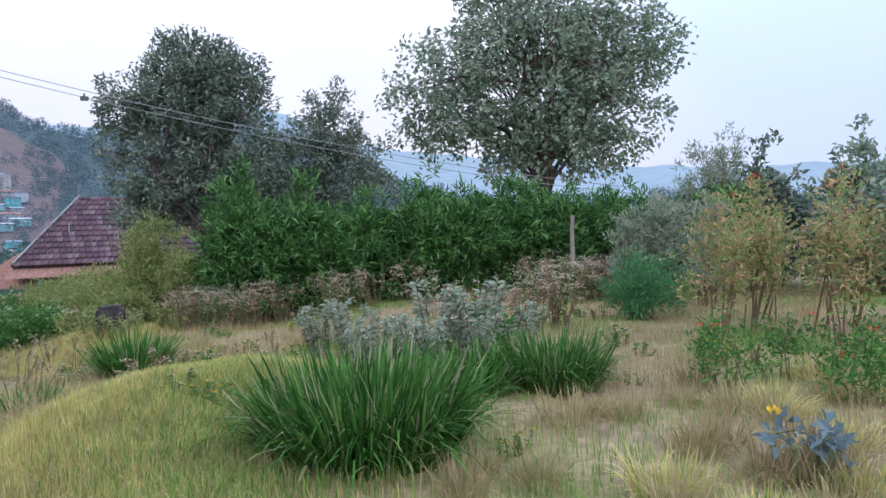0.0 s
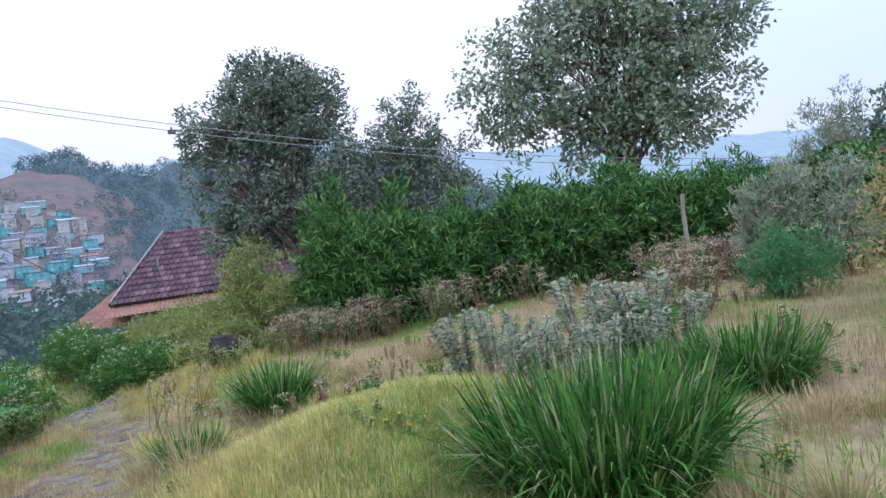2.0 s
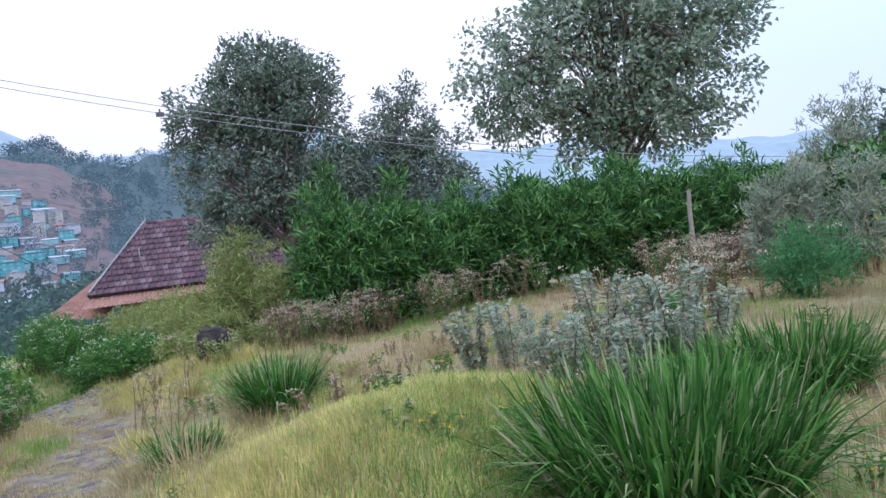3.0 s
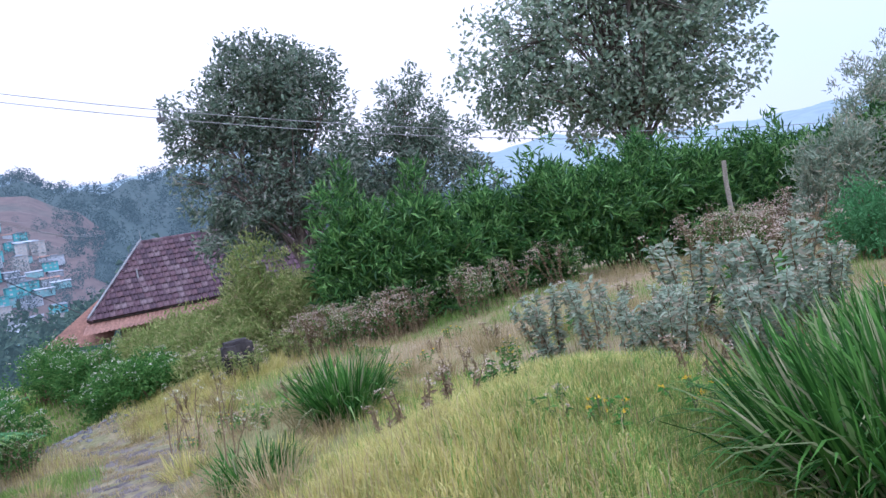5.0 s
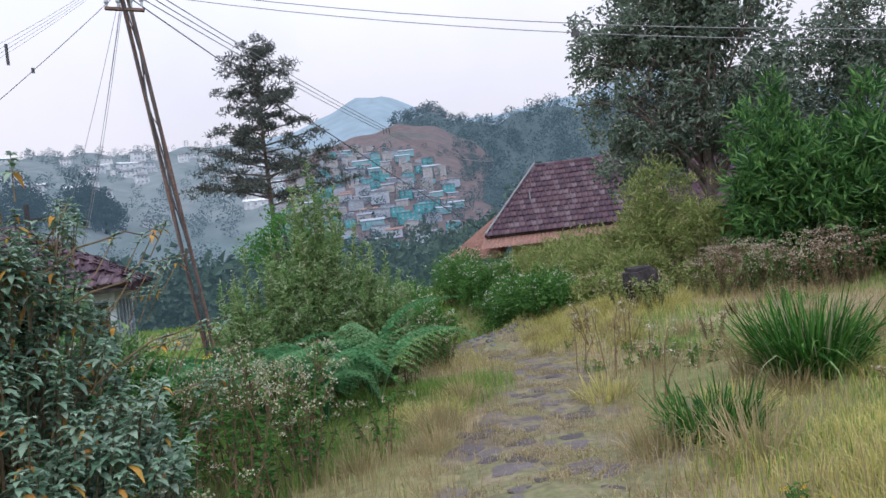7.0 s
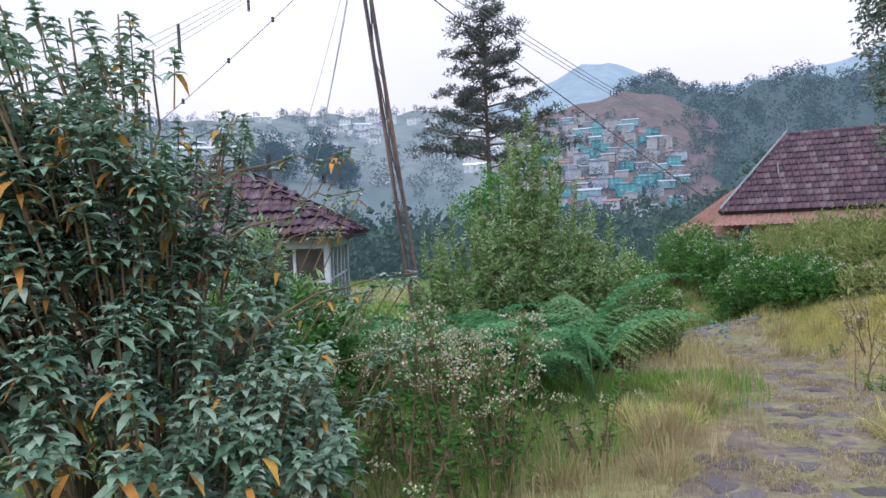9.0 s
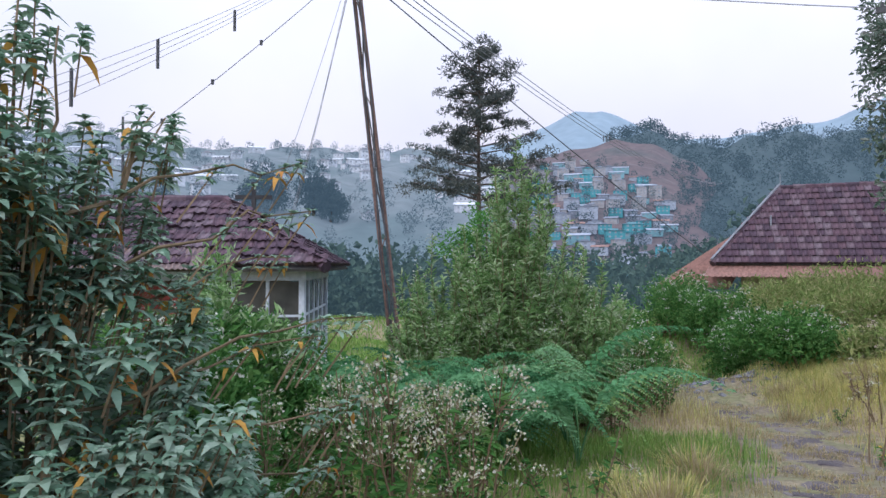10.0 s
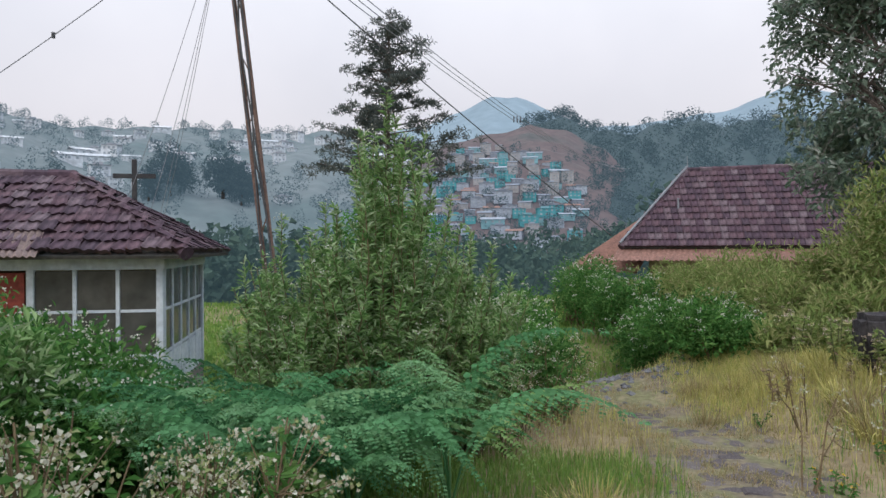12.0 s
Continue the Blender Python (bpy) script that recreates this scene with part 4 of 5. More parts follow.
        p = c + rail_side * half * s
        add_tube(g, [p, p + [0, 0, .1], p + [0, 0, .14], p + [0, 0, .24]], [.03, .03, .06, .04], 7)
        part("insulator", g, M["white_paint"], pole)
for q in range(3):
    g = Geo()
    tt = np.linspace(.02, .97, 14)[:, None]
    add_tube(g, FOOT * (1 - tt) + TOP * tt + rail_side * (np.sin(tt * (5 + 3 * q) + q * 2) * .09) + np.array([.67, -.74, 0]) * .07, .018, 4)
    part("hanging_cable", g, M["cable"], pole)
g = Geo()
add_tube(g, bend(TOP + [0.1, 0, -.4], TOP + rail_side * 2.0 + [0, 0, .35], 4), .03, 4)
part("bracket", g, M["rust"], pole)


def line_wire(name, label, a, b, sag, r=.012, material="cable", spacers=0, k=24):
    ob = thing(name, (0, 0, 0), label, "cable", "overhead lines")
    pts = bend(a, b, k, sag)
    g = Geo()
    add_tube(g, pts, r, 4)
    part("strand", g, M[material], ob)
    for i in range(spacers):
        p = pts[int((i + 1) * (k - 1) / (spacers + 1))]
        g = Geo()
        for e in (-.12, 0, .12):
            box(g, p[0] - .02 + e, p[1] - .02 + e, p[2] - .2, p[0] + .02 + e, p[1] + .02 + e, p[2] + .14)
        part("spacer", g, M["cable"], ob)
    return ob


for off in (0, .35):
    line_wire("power_line", "grey overhead line crossing before the trees", (-18.2 + off, 13.1 - off, 8.2), (10.2, 22.73 - off, 2.45 + off * .5), 1.03, .009, "bare_wire")
clamp = thing("line_clamp", (-8.37, 16.43, 5.25), "small dark clamp fixed on the overhead line", "clamp", turn=25)
part("body", box(Geo(), -.09, -.03, -.05, .09, .03, .05, .02), M["cable"], clamp)
part("tail", box(Geo(), -.02, -.02, .05, .02, .02, .12), M["cable"], clamp)
line_wire("service_cable", "black service cable sagging to the tiled house", TOP + [0, 0, -.2], (-18.0, 28.6, 1.6), .15, .016)
far_x, far_y = bearing(27.0, 90)
for off in (0, .25, .5):
    line_wire("power_line", "overhead line running down the valley", TOP + rail_side * (.3 - off) + [0, 0, .1], (far_x - off * 3, far_y, 11 + off), 1.6, .016, "bare_wire", spacers=2 if off == .25 else 0)
near_end = np.array([-16.1, 5.0, 2.75])
for off in (0, .16, .32, .5):
    line_wire("power_line", "bundle of bare wires coming down to the lane", TOP + rail_side * (-.2 - off * .4) + [0, 0, .1], near_end + [off * .5, 0, off], .22, .005, "bare_wire")
for t in (.42, .62, .8):
    p = TOP * (1 - t) + near_end * t - [0, 0, .22 * 4 * t * (1 - t)]
    ob = thing("wire_spacer", tuple(p), "dark upright spacer between the bare wires", "wire spacer", "wire spacers", turn=20)
    part("bar", box(Geo(), -.025, -.02, -.1, .025, .02, .1 + .5 * t, .006), M["cable"], ob)
end_post = thing("service_post", on_land(-16.1, 5.0, -.1), "slim grey wooden post that carries service wires", "post")
g = Geo()
add_tube(g, [(0, 0, -.3), (0, .01, 2.0), (.01, 0, 4.4)], [.07, .065, .055], 8)
part("shaft", g, M["grey_wood"], end_post)
knotted = line_wire("service_cable", "knotted service cable running to the bungalow", TOP + [0, 0, -.1], (-21.4, 6.7, 2.0), .2, .009, "bare_wire")
for t in (.3, .45, .6, .75):
    p = TOP * (1 - t) + np.array([-21.4, 6.7, 2.0]) * t - [0, 0, .1 * (1 - t) + .2 * 4 * t * (1 - t)]
    part("knot", box(Geo(), p[0] - .03, p[1] - .03, p[2] - .05, p[0] + .03, p[1] + .03, p[2] + .06, .012), M["cable"], knotted)
for i, (dx, dy, dz) in enumerate(((-2.6, -1.2, 0), (-4.4, .6, .2), (-6.0, 1.5, .3), (-1.6, -1.0, 0))):
    line_wire("service_wire", "thin service wire dropping from the pole", TOP + [0, 0, -.1 * i], (TOP[0] + dx, TOP[1] + dy, 1.6 + dz), .25, .006, "bare_wire")

# ---- trees ----
tree("broadleaf_tree", "dense dark evergreen tree behind the hedge", on_land(-6.75, 20.0), [(0, 0, -.1), (-.1, 0, 1.2), (.05, 0, 2.4), (-.1, .05, 4.2), (-.3, 0, 6.6)], .2,
     [((-1.3, .2, 4.8), (1.75, 1.5, 2.0)), ((.6, .2, 5.0), (1.6, 1.5, 2.0)), ((-.5, .2, 6.4), (1.6, 1.4, 1.45)), ((-1.5, .2, 3.2), (1.4, 1.4, 1.1)), ((.9, .2, 3.6), (1.4, 1.3, 1.1)), ((-2.2, .2, 6.0), (1.0, .9, 1.1)), ((.5, .2, 6.5), (1.3, 1.2, 1.3)), ((-.3, .2, 7.1), (1.3, 1.1, .9))], 760, 40, "dark_leaf", .155, spread=.2, limbs=54, twigs=240, fork=.34, rim=.33)
tree("small_tree", "smaller dark evergreen tree beside the large one", on_land(-3.6, 21.5), [(0, 0, -.1), (.05, 0, 2), (.0, 0, 4), (-.1, 0, 6)], .13,
     [((0, 0, 5.5), (1.15, 1, 1.25)), ((.7, 0, 4.4), (1.4, 1.1, 1.1)), ((-.8, 0, 4.3), (1.3, 1.0, 1.3)), ((1.0, 0, 3.4), (1.4, 1.0, .9)), ((-.9, 0, 3.2), (1.2, 1.0, .9))], 380, 36, "dark_leaf", .14, spread=.18, limbs=30, twigs=110, rim=.35)
tree("tall_tree", "tall airy broadleaf tree with grey-green leaves", on_land(3.6, 24.5), [(0, 0, -.1), (.05, 0, 2.4), (0, 0, 5), (-.2, 0, 8), (-.3, 0, 11)], .27,
     [((-.6, 0, 7.2), (3.6, 3.2, 3.0)), ((2.0, 0, 6.6), (2.5, 2.4, 2.4)), ((-3.4, 0, 6.3), (2.1, 1.8, 2.2)), ((-.4, 0, 9.8), (2.8, 2.5, 2.0)), ((2.9, 0, 8.2), (2.2, 2.0, 2.2)), ((.4, 0, 4.7), (3.0, 2.2, 1.3))], 860, 28, "poplar_leaf", .2, spread=.3, limbs=70, twigs=320, thin=.6, fork=.26, rim=.4)


def pine(place, tall):
    ob = thing("pine_tree", place, "tall dark pine with flat tiered branches", "tree")
    wood, crown = Geo(), Geo()
    line = bend((0, 0, -.5), (0.1, 0, tall), 8, wobble=.06)
    add_tube(wood, line, np.linspace(.32, .05, 8), 8)
    for i in range(64):
        t = .52 + .48 * (i + rng.uniform(0, 1)) / 64
        z = tall * t
        a = i * 2.4 + rng.normal() * .5
        reach = (1.0 + 5.0 * ((1 - t) / .48) ** .62) * rng.uniform(.4, 1.15)
        end = np.array([math.cos(a) * reach, math.sin(a) * reach, z + reach * rng.uniform(-.12, .22)])
        start = np.array([0, 0, z - reach * .08])
        add_tube(wood, bend(start, end, 4, wobble=.06), [.08, .055, .035, .015], 5)
        for c in range(int(3 + reach * 1.7)):
            u = rng.uniform(.35, 1.05)
            cl = start * (1 - u) + end * u + rng.normal(size=3) * [.4, .4, .2]
            k = 34
            p = cl + unit(rng.normal(size=(k, 3))) * rng.uniform(0, 1, (k, 1)) ** .5 * [.52, .52, .24]
            crown.add(*leaves(p, rng.normal(size=p.shape) + [0, 0, .5], .34, .08))
    part("trunk", wood, M["bark"], ob)
    part("crown", crown, M["pine_leaf"], ob)


pine(on_land(-41.5, 39.4, -.2), 24.0)

# ---- hedge and the shrubs along it ----
for i, (x, y, w, h) in enumerate(((-4.5, 16.9, 1.25, 3.65), (-3.4, 17.4, 1.15, 3.3), (-2.1, 18.2, 1.3, 3.0), (-.6, 18.1, 1.35, 3.15), (1.1, 18.0, 1.4, 3.3), (2.7, 18.3, 1.3, 3.05), (4.2, 18.7, 1.3, 2.85), (5.8, 19.2, 1.2, 2.75), (7.4, 19.5, 1.3, 2.9))):
    shrub("hedge_bush", "dense green bush in the tall hedge", on_land(x, y), [((0, 0, h * .4), (w, w * .9, h * .42))] + bushy(w, h * 1.05, 6, .5), 480, 24, "hedge_leaf", .24, thin=.2, lift=.5, group="tall hedge", rim=.4)
for x, y, w, h in ((-7.3, 17.6, .95, 2.7), (-6.3, 17.0, .7, 2.1), (-8.1, 18.6, .9, 1.9)):
    shrub("airy_shrub", "feathery yellow-green shrub below the evergreen tree", on_land(x, y), bushy(w, h * 1.1, 8, .34), 230, 24, "airy_leaf", .13, thin=.24, lift=.7, group="shrubs by the tree")
for x, y, w, h, lf in ((8.2, 17.2, 1.5, 3.3, "dark_leaf"), (10.4, 16.6, 1.6, 3.5, "poplar_leaf"), (12.6, 15.6, 1.7, 3.6, "dark_leaf"), (6.6, 16.6, 1.2, 2.7, "hedge_leaf"), (14.6, 14.4, 1.7, 3.6, "poplar_leaf"), (9.3, 14.2, 1.3, 2.8, "poplar_leaf")):
    shrub("tall_shrub", "tall leafy shrub at the garden's edge", on_land(x, y), bushy(w, h * 1.08, 8, .36), 330, 24, lf, .2, thin=.5, lift=.2, group="shrubs at the garden's edge")
for x, y, h in ((6.1, 16.4, 3.6), (6.9, 16.8, 3.7), (4.5, 14.3, 2.2), (3.9, 14.6, 1.9), (5.2, 13.6, 2.1)):
    shrub("silver_sapling", "slender grey-green sapling with upright shoots", on_land(x, y), [((0, 0, h * .55), (h * .22, h * .22, h * .45)), ((.1, 0, h * .8), (h * .12, h * .12, h * .2))], 120, 26, "silver_leaf", .13, thin=.2, lift=.8, spread=.1, group="saplings")
shrub("green_shrub", "bright green low shrub before the saplings", on_land(3.5, 12.2), [((0, 0, .5), (.75, .6, .55))], 110, 30, "fern_leaf", .1, thin=.3, lift=.5, flowers="white_flower", flower_count=14)
for x, y, h in ((3.6, 9.2, 2.0), (4.3, 9.6, 2.2), (5.0, 9.0, 2.1), (5.7, 9.7, 2.3), (4.8, 10.6, 2.2), (6.4, 9.2, 2.3)):
    shrub("russet_shrub", "tall thin-stemmed shrub with russet and green leaves", on_land(x, y), [((0, 0, h * .68), (.2, .2, h * .34)), ((.3, .1, h * .6), (.16, .16, h * .3)), ((-.28, 0, h * .55), (.18, .18, h * .3)), ((.1, -.3, h * .5), (.16, .16, h * .3))], 78, 15, "russet_leaf", .1, stems=6, thick=.016, thin=.34, lift=.4, spread=.13, flowers="red_flower", flower_count=2, flower_size=.022, group="russet shrubs")
for x, y, h in ((2.7, 6.6, .75), (3.3, 7.0, .85), (3.9, 6.7, .8), (3.0, 7.8, .7), (4.5, 7.3, .9), (3.6, 5.9, .6)):
    shrub("low_shrub", "low green leafy plant in dry grass", on_land(x, y), bushy(.42, h, 5, .3), 24, 11, "weed_leaf", .08, thick=.01, stems=8, thin=.35, lift=.4, spread=.1, stem_material="green_stem", flowers="red_flower", flower_count=1, flower_size=.03, group="low flowering plants")
ob = shrub("blue_succulent", "blue-green fleshy-leaved plant with a yellow flower", on_land(2.12, 4.16), [((0, 0, .25), (.2, .2, .22))], 13, 9, "blue_leaf", .085, stems=5, thin=.6, spread=.05, stem_material="green_stem", flowers="yellow_flower", flower_count=1, flower_size=.04)
shrub("bright_shrub", "small bright green bush in the weeds", on_land(.46, 9.2), [((0, 0, .35), (.35, .3, .33))], 60, 24, "bright_leaf", .09, stems=6, thin=.5, stem_material="green_stem")
shrub("purple_shrub", "shrub with a patch of purple flowers", on_land(9.4, 13.0), [((0, 0, 1.5), (.9, .8, 1.0))], 120, 20, "poplar_leaf", .14, flowers="purple_flower", flower_count=12, flower_size=.06)

# ---- grasses in clumps ----
grass_tuft("grass_clump", "large clump of long green arching leaves", on_land(-.58, 4.95), 1.2, .8, 2500, width=.018)
grass_tuft("grass_clump", "clump of long green arching leaves", on_land(1.05, 7.1), .95, .66, 1300, width=.017)
grass_tuft("grass_clump", "clump of long green arching leaves", on_land(.3, 6.8), .6, .6, 600, width=.017)
grass_tuft("grass_clump", "medium clump of green grass on the bank", on_land(-3.95, 8.75), .62, .74, 900, width=.014)
grass_tuft("grass_clump", "small clump of grass beside the footpath", on_land(-4.44, 7.35), .5, .48, 420, width=.014)
grass_tuft("grass_clump", "small bright tuft of grass on the bank", on_land(-5.6, 11.3), .3, .28, 320, "green_grass", width=.011)

straw_tufts = [grass_tuft("straw_tuft", "small tuft of bleached dry grass", (0, 0, -50), .34, .3, 240, "dry_grass", .006, single=0), grass_tuft("straw_tuft", "small tuft of bleached dry grass", (0, 0, -50), .26, .4, 170, "dry_grass", .006, single=0),
               grass_tuft("straw_tuft", "small tuft of fading yellow-green grass", (0, 0, -50), .3, .28, 240, "mound_grass", .007, single=0)]
scatter(straw_tufts, jitter(-.5, 3.6, 3.2, 4.6, 18, .45) + jitter(.8, 5.4, 4.4, 6.4, 16, .6) + jitter(-4.6, 6.6, -3.4, 10.5, 18, .4) + jitter(-5.6, 10.5, 1.0, 12.5, 22, .8) + jitter(-7.0, 6.4, -7.9, 9.6, 14, .3) + jitter(-6.4, 12.6, -8.8, 15.0, 14, .4) + jitter(-2.6, 3.4, -4.2, 5.2, 10, .4), "dry grass tufts", .7, 1.3)

# ---- near shrub with drooping leaves ----


def drooping_shrub(place, shoots):
    ob = thing("drooping_shrub", place, "large shrub with whorls of drooping grey-green and orange leaves", "shrub")
    wood, green, turned = Geo(), Geo(), Geo()

    def whorl(c, k, up, ln, odds):
        w = rng.uniform(0, 6.3) + np.arange(k) * 2 * np.pi / k + rng.normal(size=k) * .3
        way = np.stack([np.cos(w), np.sin(w), rng.normal(size=k) * .2 + up], 1)
        ln = ln * rng.uniform(.7, 1.2, k)
        dying = rng.uniform(size=k) < odds
        at = np.repeat(c[None], k, 0)
        for geo, some in ((turned, dying), (green, ~dying)):
            if some.any():
                geo.add(*long_leaves(at[some], way[some], ln[some], ln[some] * .34, 1.1 if geo is turned else .62))

    def shoot(tip, way, tiers, ln, odds):
        """Tiers of drooping leaves down from the tip of one shoot."""
        for i in range(tiers):
            whorl(tip - way * .036 * i, 7 if i < 2 else 6, 1.0 - .2 * i, ln * (.8 + .12 * i), odds * (i > 0) * i)
        add_tube(wood, [tip - way * .3, tip], [.005, .003], 3)

    # limbs fork low down and carry the shoots in rounded masses
    masses = [((0, 0, 1.0), (.85, .85, .8)), ((-.35, -.2, 1.55), (.7, .7, .6)), ((.15, .3, .8), (.6, .55, .6)), ((-.3, .75, .5), (.5, .45, .5)), ((-.5, .4, 1.5), (.55, .55, .6)), ((-.15, -.55, 1.8), (.55, .5, .6)), ((.35, -.4, .8), (.6, .55, .6)), ((-.6, -.5, 2.0), (.55, .5, .45)), ((-.4, -.85, 1.2), (.5, .5, .8)), ((-.1, -.25, 2.0), (.5, .5, .4)), ((0, -.95, 1.7), (.45, .45, .6))]
    for q in range(shoots):
        c, r = masses[rng.integers(len(masses))]
        d = unit(rng.normal(size=3))
        tip = np.array(c) + d * r * rng.uniform(.2, 1) ** .35
        tip[2] = max(tip[2], .15)
        way = unit(np.array([tip[0] * .5, tip[1] * .5, rng.uniform(.5, 1.2)]))
        if q % 30 == 0:
            add_tube(wood, bend((tip[0] * .25, tip[1] * .25, -.05), tip, 7, sag=-.08, wobble=.05), np.linspace(.016, .004, 7), 5)
        shoot(tip, way, 4, .098, .018)
    # arching sprigs that stand above the rest
    for a, r, h in ((2.6, .5, 2.7), (3.4, .8, 2.95), (1.9, .6, 2.35), (2.2, .9, 2.4), (4.0, .6, 2.95), (3.7, .3, 2.75), (3.0, 1.0, 2.75), (4.4, .9, 2.85), (5.0, .7, 2.6), (3.9, 1.0, 3.0), (2.9, .6, 2.9)):
        line = bend((math.cos(a) * .2, math.sin(a) * .2, 1.2), (math.cos(a) * r, math.sin(a) * r, h), 7, sag=-.12, wobble=.03)
        add_tube(wood, line, np.linspace(.012, .004, 7), 5)
        for t in np.linspace(.4, 1, 10):
            c = np.array([np.interp(t, np.linspace(0, 1, 7), line[:, k]) for k in range(3)])
            shoot(c + rng.normal(size=3) * [.17, .17, .06] * (1.3 - t), unit(np.array([math.cos(a) * .3, math.sin(a) * .3, 1.0])), 4, .098, .018)
    # long bare side branches, tufted towards the end
    for a, r, h in ((1.3, 1.3, 1.5), (1.45, 1.35, 1.12), (1.6, 1.35, .8), (1.5, 1.15, 1.95), (1.9, 1.4, 1.75), (1.7, 1.25, 2.2), (1.8, 1.5, 1.35)):
        line = bend((math.cos(a) * .2, math.sin(a) * .2, h - .3), (math.cos(a) * r, math.sin(a) * r, h), 7, sag=-.06, wobble=.03)
        add_tube(wood, line, np.linspace(.009, .003, 7), 5)
        for t in (.6, .84, .93, 1.0):
            c = np.array([np.interp(t, np.linspace(0, 1, 7), line[:, k]) for k in range(3)])
            shoot(c, unit(np.array([math.cos(a) * .6, math.sin(a) * .6, .8])), 3, .075, .07)
    tagged(part("branchwork", wood, M["stem"], ob), kind="stuff")
    tagged(part("foliage", green, M["droop_leaf"], ob), kind="stuff")
    part("turned_leaves", turned, M["orange_leaf"], ob, "orange and yellow dying leaves")


drooping_shrub(on_land(-7.45, 4.35), 1350)


def willowy_bush(place, wide, tall, shoots, lean=(0, 0)):
    """A fountain of upright leafy shoots, each with short side twigs."""
    ob = thing("willowy_bush", place, "tall willowy grey-green bush with upright shoots", "shrub", "willowy bushes")
    wood, green, bloom = Geo(), Geo(), Geo()
    u = np.linspace(0, 1, 7)

    def clothe(line, ln, lo, density):
        long = np.linalg.norm(np.diff(line, axis=0), axis=1).sum()
        k = max(6, int(long * density))
        t = rng.uniform(lo, 1, k)
        v = np.linspace(0, 1, len(line))
        p = np.stack([np.interp(t, v, line[:, c]) for c in range(3)], 1)
        way = rng.normal(size=(k, 3)) * [.8, .8, .4] + [0, 0, .75]
        size = ln * rng.uniform(.6, 1.25, k) * (1.1 - .35 * t)
        green.add(*leaves(p, way, size, size * .24, droop=.2))

    for q in range(shoots):
        a, r = rng.uniform(0, 6.3), wide * rng.uniform(0, 1) ** .55
        h = tall * rng.uniform(.45, 1.05) * (1 - .38 * (r / wide) ** 2)
        foot = np.array([math.cos(a) * r * .25, math.sin(a) * r * .25, -.05])
        tip = np.array([math.cos(a) * r + lean[0] * h, math.sin(a) * r + lean[1] * h, h])
        line = bend(foot, tip, 7, sag=0, wobble=.035)
        line[:, :2] += (u ** 1.6 - u)[:, None] * (tip - foot)[:2] * .3
        add_tube(wood, line, np.linspace(.013, .003, 7), 4)
        clothe(line, .11, .22, 95)
        for e in range(8):
            t = rng.uniform(.2, .92)
            c = np.array([np.interp(t, u, line[:, k]) for k in range(3)])
            w = rng.uniform(0, 6.3)
            ln = rng.uniform(.2, .5) * (1.15 - t)
            end = c + np.array([math.cos(w) * ln * .75, math.sin(w) * ln * .75, ln * rng.uniform(.5, 1.1)])
            twig = bend(c, end, 4, sag=.02)
            add_tube(wood, twig, [.004, .003, .003, .002], 3)
            clothe(twig, .095, .1, 110)
        if rng.uniform() < .5:
            p = tip + rng.normal(size=(9, 3)) * [.03, .03, .03]
            bloom.add(*leaves(p, rng.normal(size=p.shape) + [0, 0, .8], .022, .018))
    tagged(part("branchwork", wood, M["stem"], ob), kind="stuff")
    part("foliage", green, M["bush_leaf"], ob)
    tagged(part("blossom", bloom, M["bush_flower"], ob), kind="stuff")
    return ob


# ---- big bush, ferns and flowering weeds beside the path ----
for x, y, w, h, k in ((-10.2, 9.8, .8, 3.4, 80), (-10.75, 9.25, .75, 2.6, 56), (-9.7, 10.35, .65, 2.3, 46), (-10.95, 10.5, .85, 3.0, 62), (-10.3, 11.0, .7, 2.4, 46), (-11.4, 9.7, .7, 2.3, 46)):
    willowy_bush(on_land(x, y), w, h, k)
tree("lime_tree", "young tree with a bright lime-green crown", on_land(-19.6, 18.6), [(0, 0, -.1), (.05, 0, 1.6), (0, .05, 3.2), (.05, 0, 4.6)], .09,
     [((0, 0, 4.2), (1.0, .9, .8)), ((.8, .5, 3.7), (.8, .7, .6)), ((-.7, -.5, 3.8), (.8, .7, .6)), ((0, 0, 3.2), (.9, .9, .5))], 130, 30, "bright_leaf", .12, spread=.18, limbs=16, twigs=30)
for x, y, w, h in ((-10.6, 12.8, .7, 1.2), (-11.7, 13.4, .9, 1.4), (-12.2, 15.0, .9, 1.3), (-13.4, 16.2, .9, 1.4), (-10.2, 16.6, 1.0, 1.0), (-9.4, 15.9, .8, .8), (-11.5, 17.8, 1.0, 1.4), (-14.6, 17.8, 1.0, 1.6), (-12.8, 19.2, 1.1, 1.75), (-14.0, 20.2, 1.1, 1.8), (-15.2, 21.0, 1.1, 1.8)):
    shrub("flowering_bush", "rounded green bush dotted with small white flowers", on_land(x, y), bushy(w, h * 1.1, 7, .36), 230, 24, "weed_leaf", .09, stems=14, thin=.4, lift=.4, spread=.12, flowers="bush_flower", flower_count=60, flower_size=.03, group="flowering bushes")
for x, y, w, h in ((-12.6, 7.4, .9, 1.7), (-13.1, 8.2, .9, 1.45), (-13.2, 8.9, .6, 1.05), (-11.9, 7.0, .9, 1.5), (-12.0, 8.2, .7, 1.2), (-14.2, 7.6, .9, 1.9), (-10.3, 6.5, .7, 1.35), (-11.2, 7.3, .75, 1.5), (-9.4, 5.9, .6, 1.1), (-10.9, 5.8, .8, 1.6)):
    shrub("flowering_bush", "rounded green bush dotted with small white flowers", on_land(x, y), bushy(w, h * 1.1, 8, .34), 300, 24, "weed_leaf", .09, stems=14, thin=.4, lift=.4, spread=.12, flowers="bush_flower", flower_count=60, flower_size=.028, group="flowering bushes")
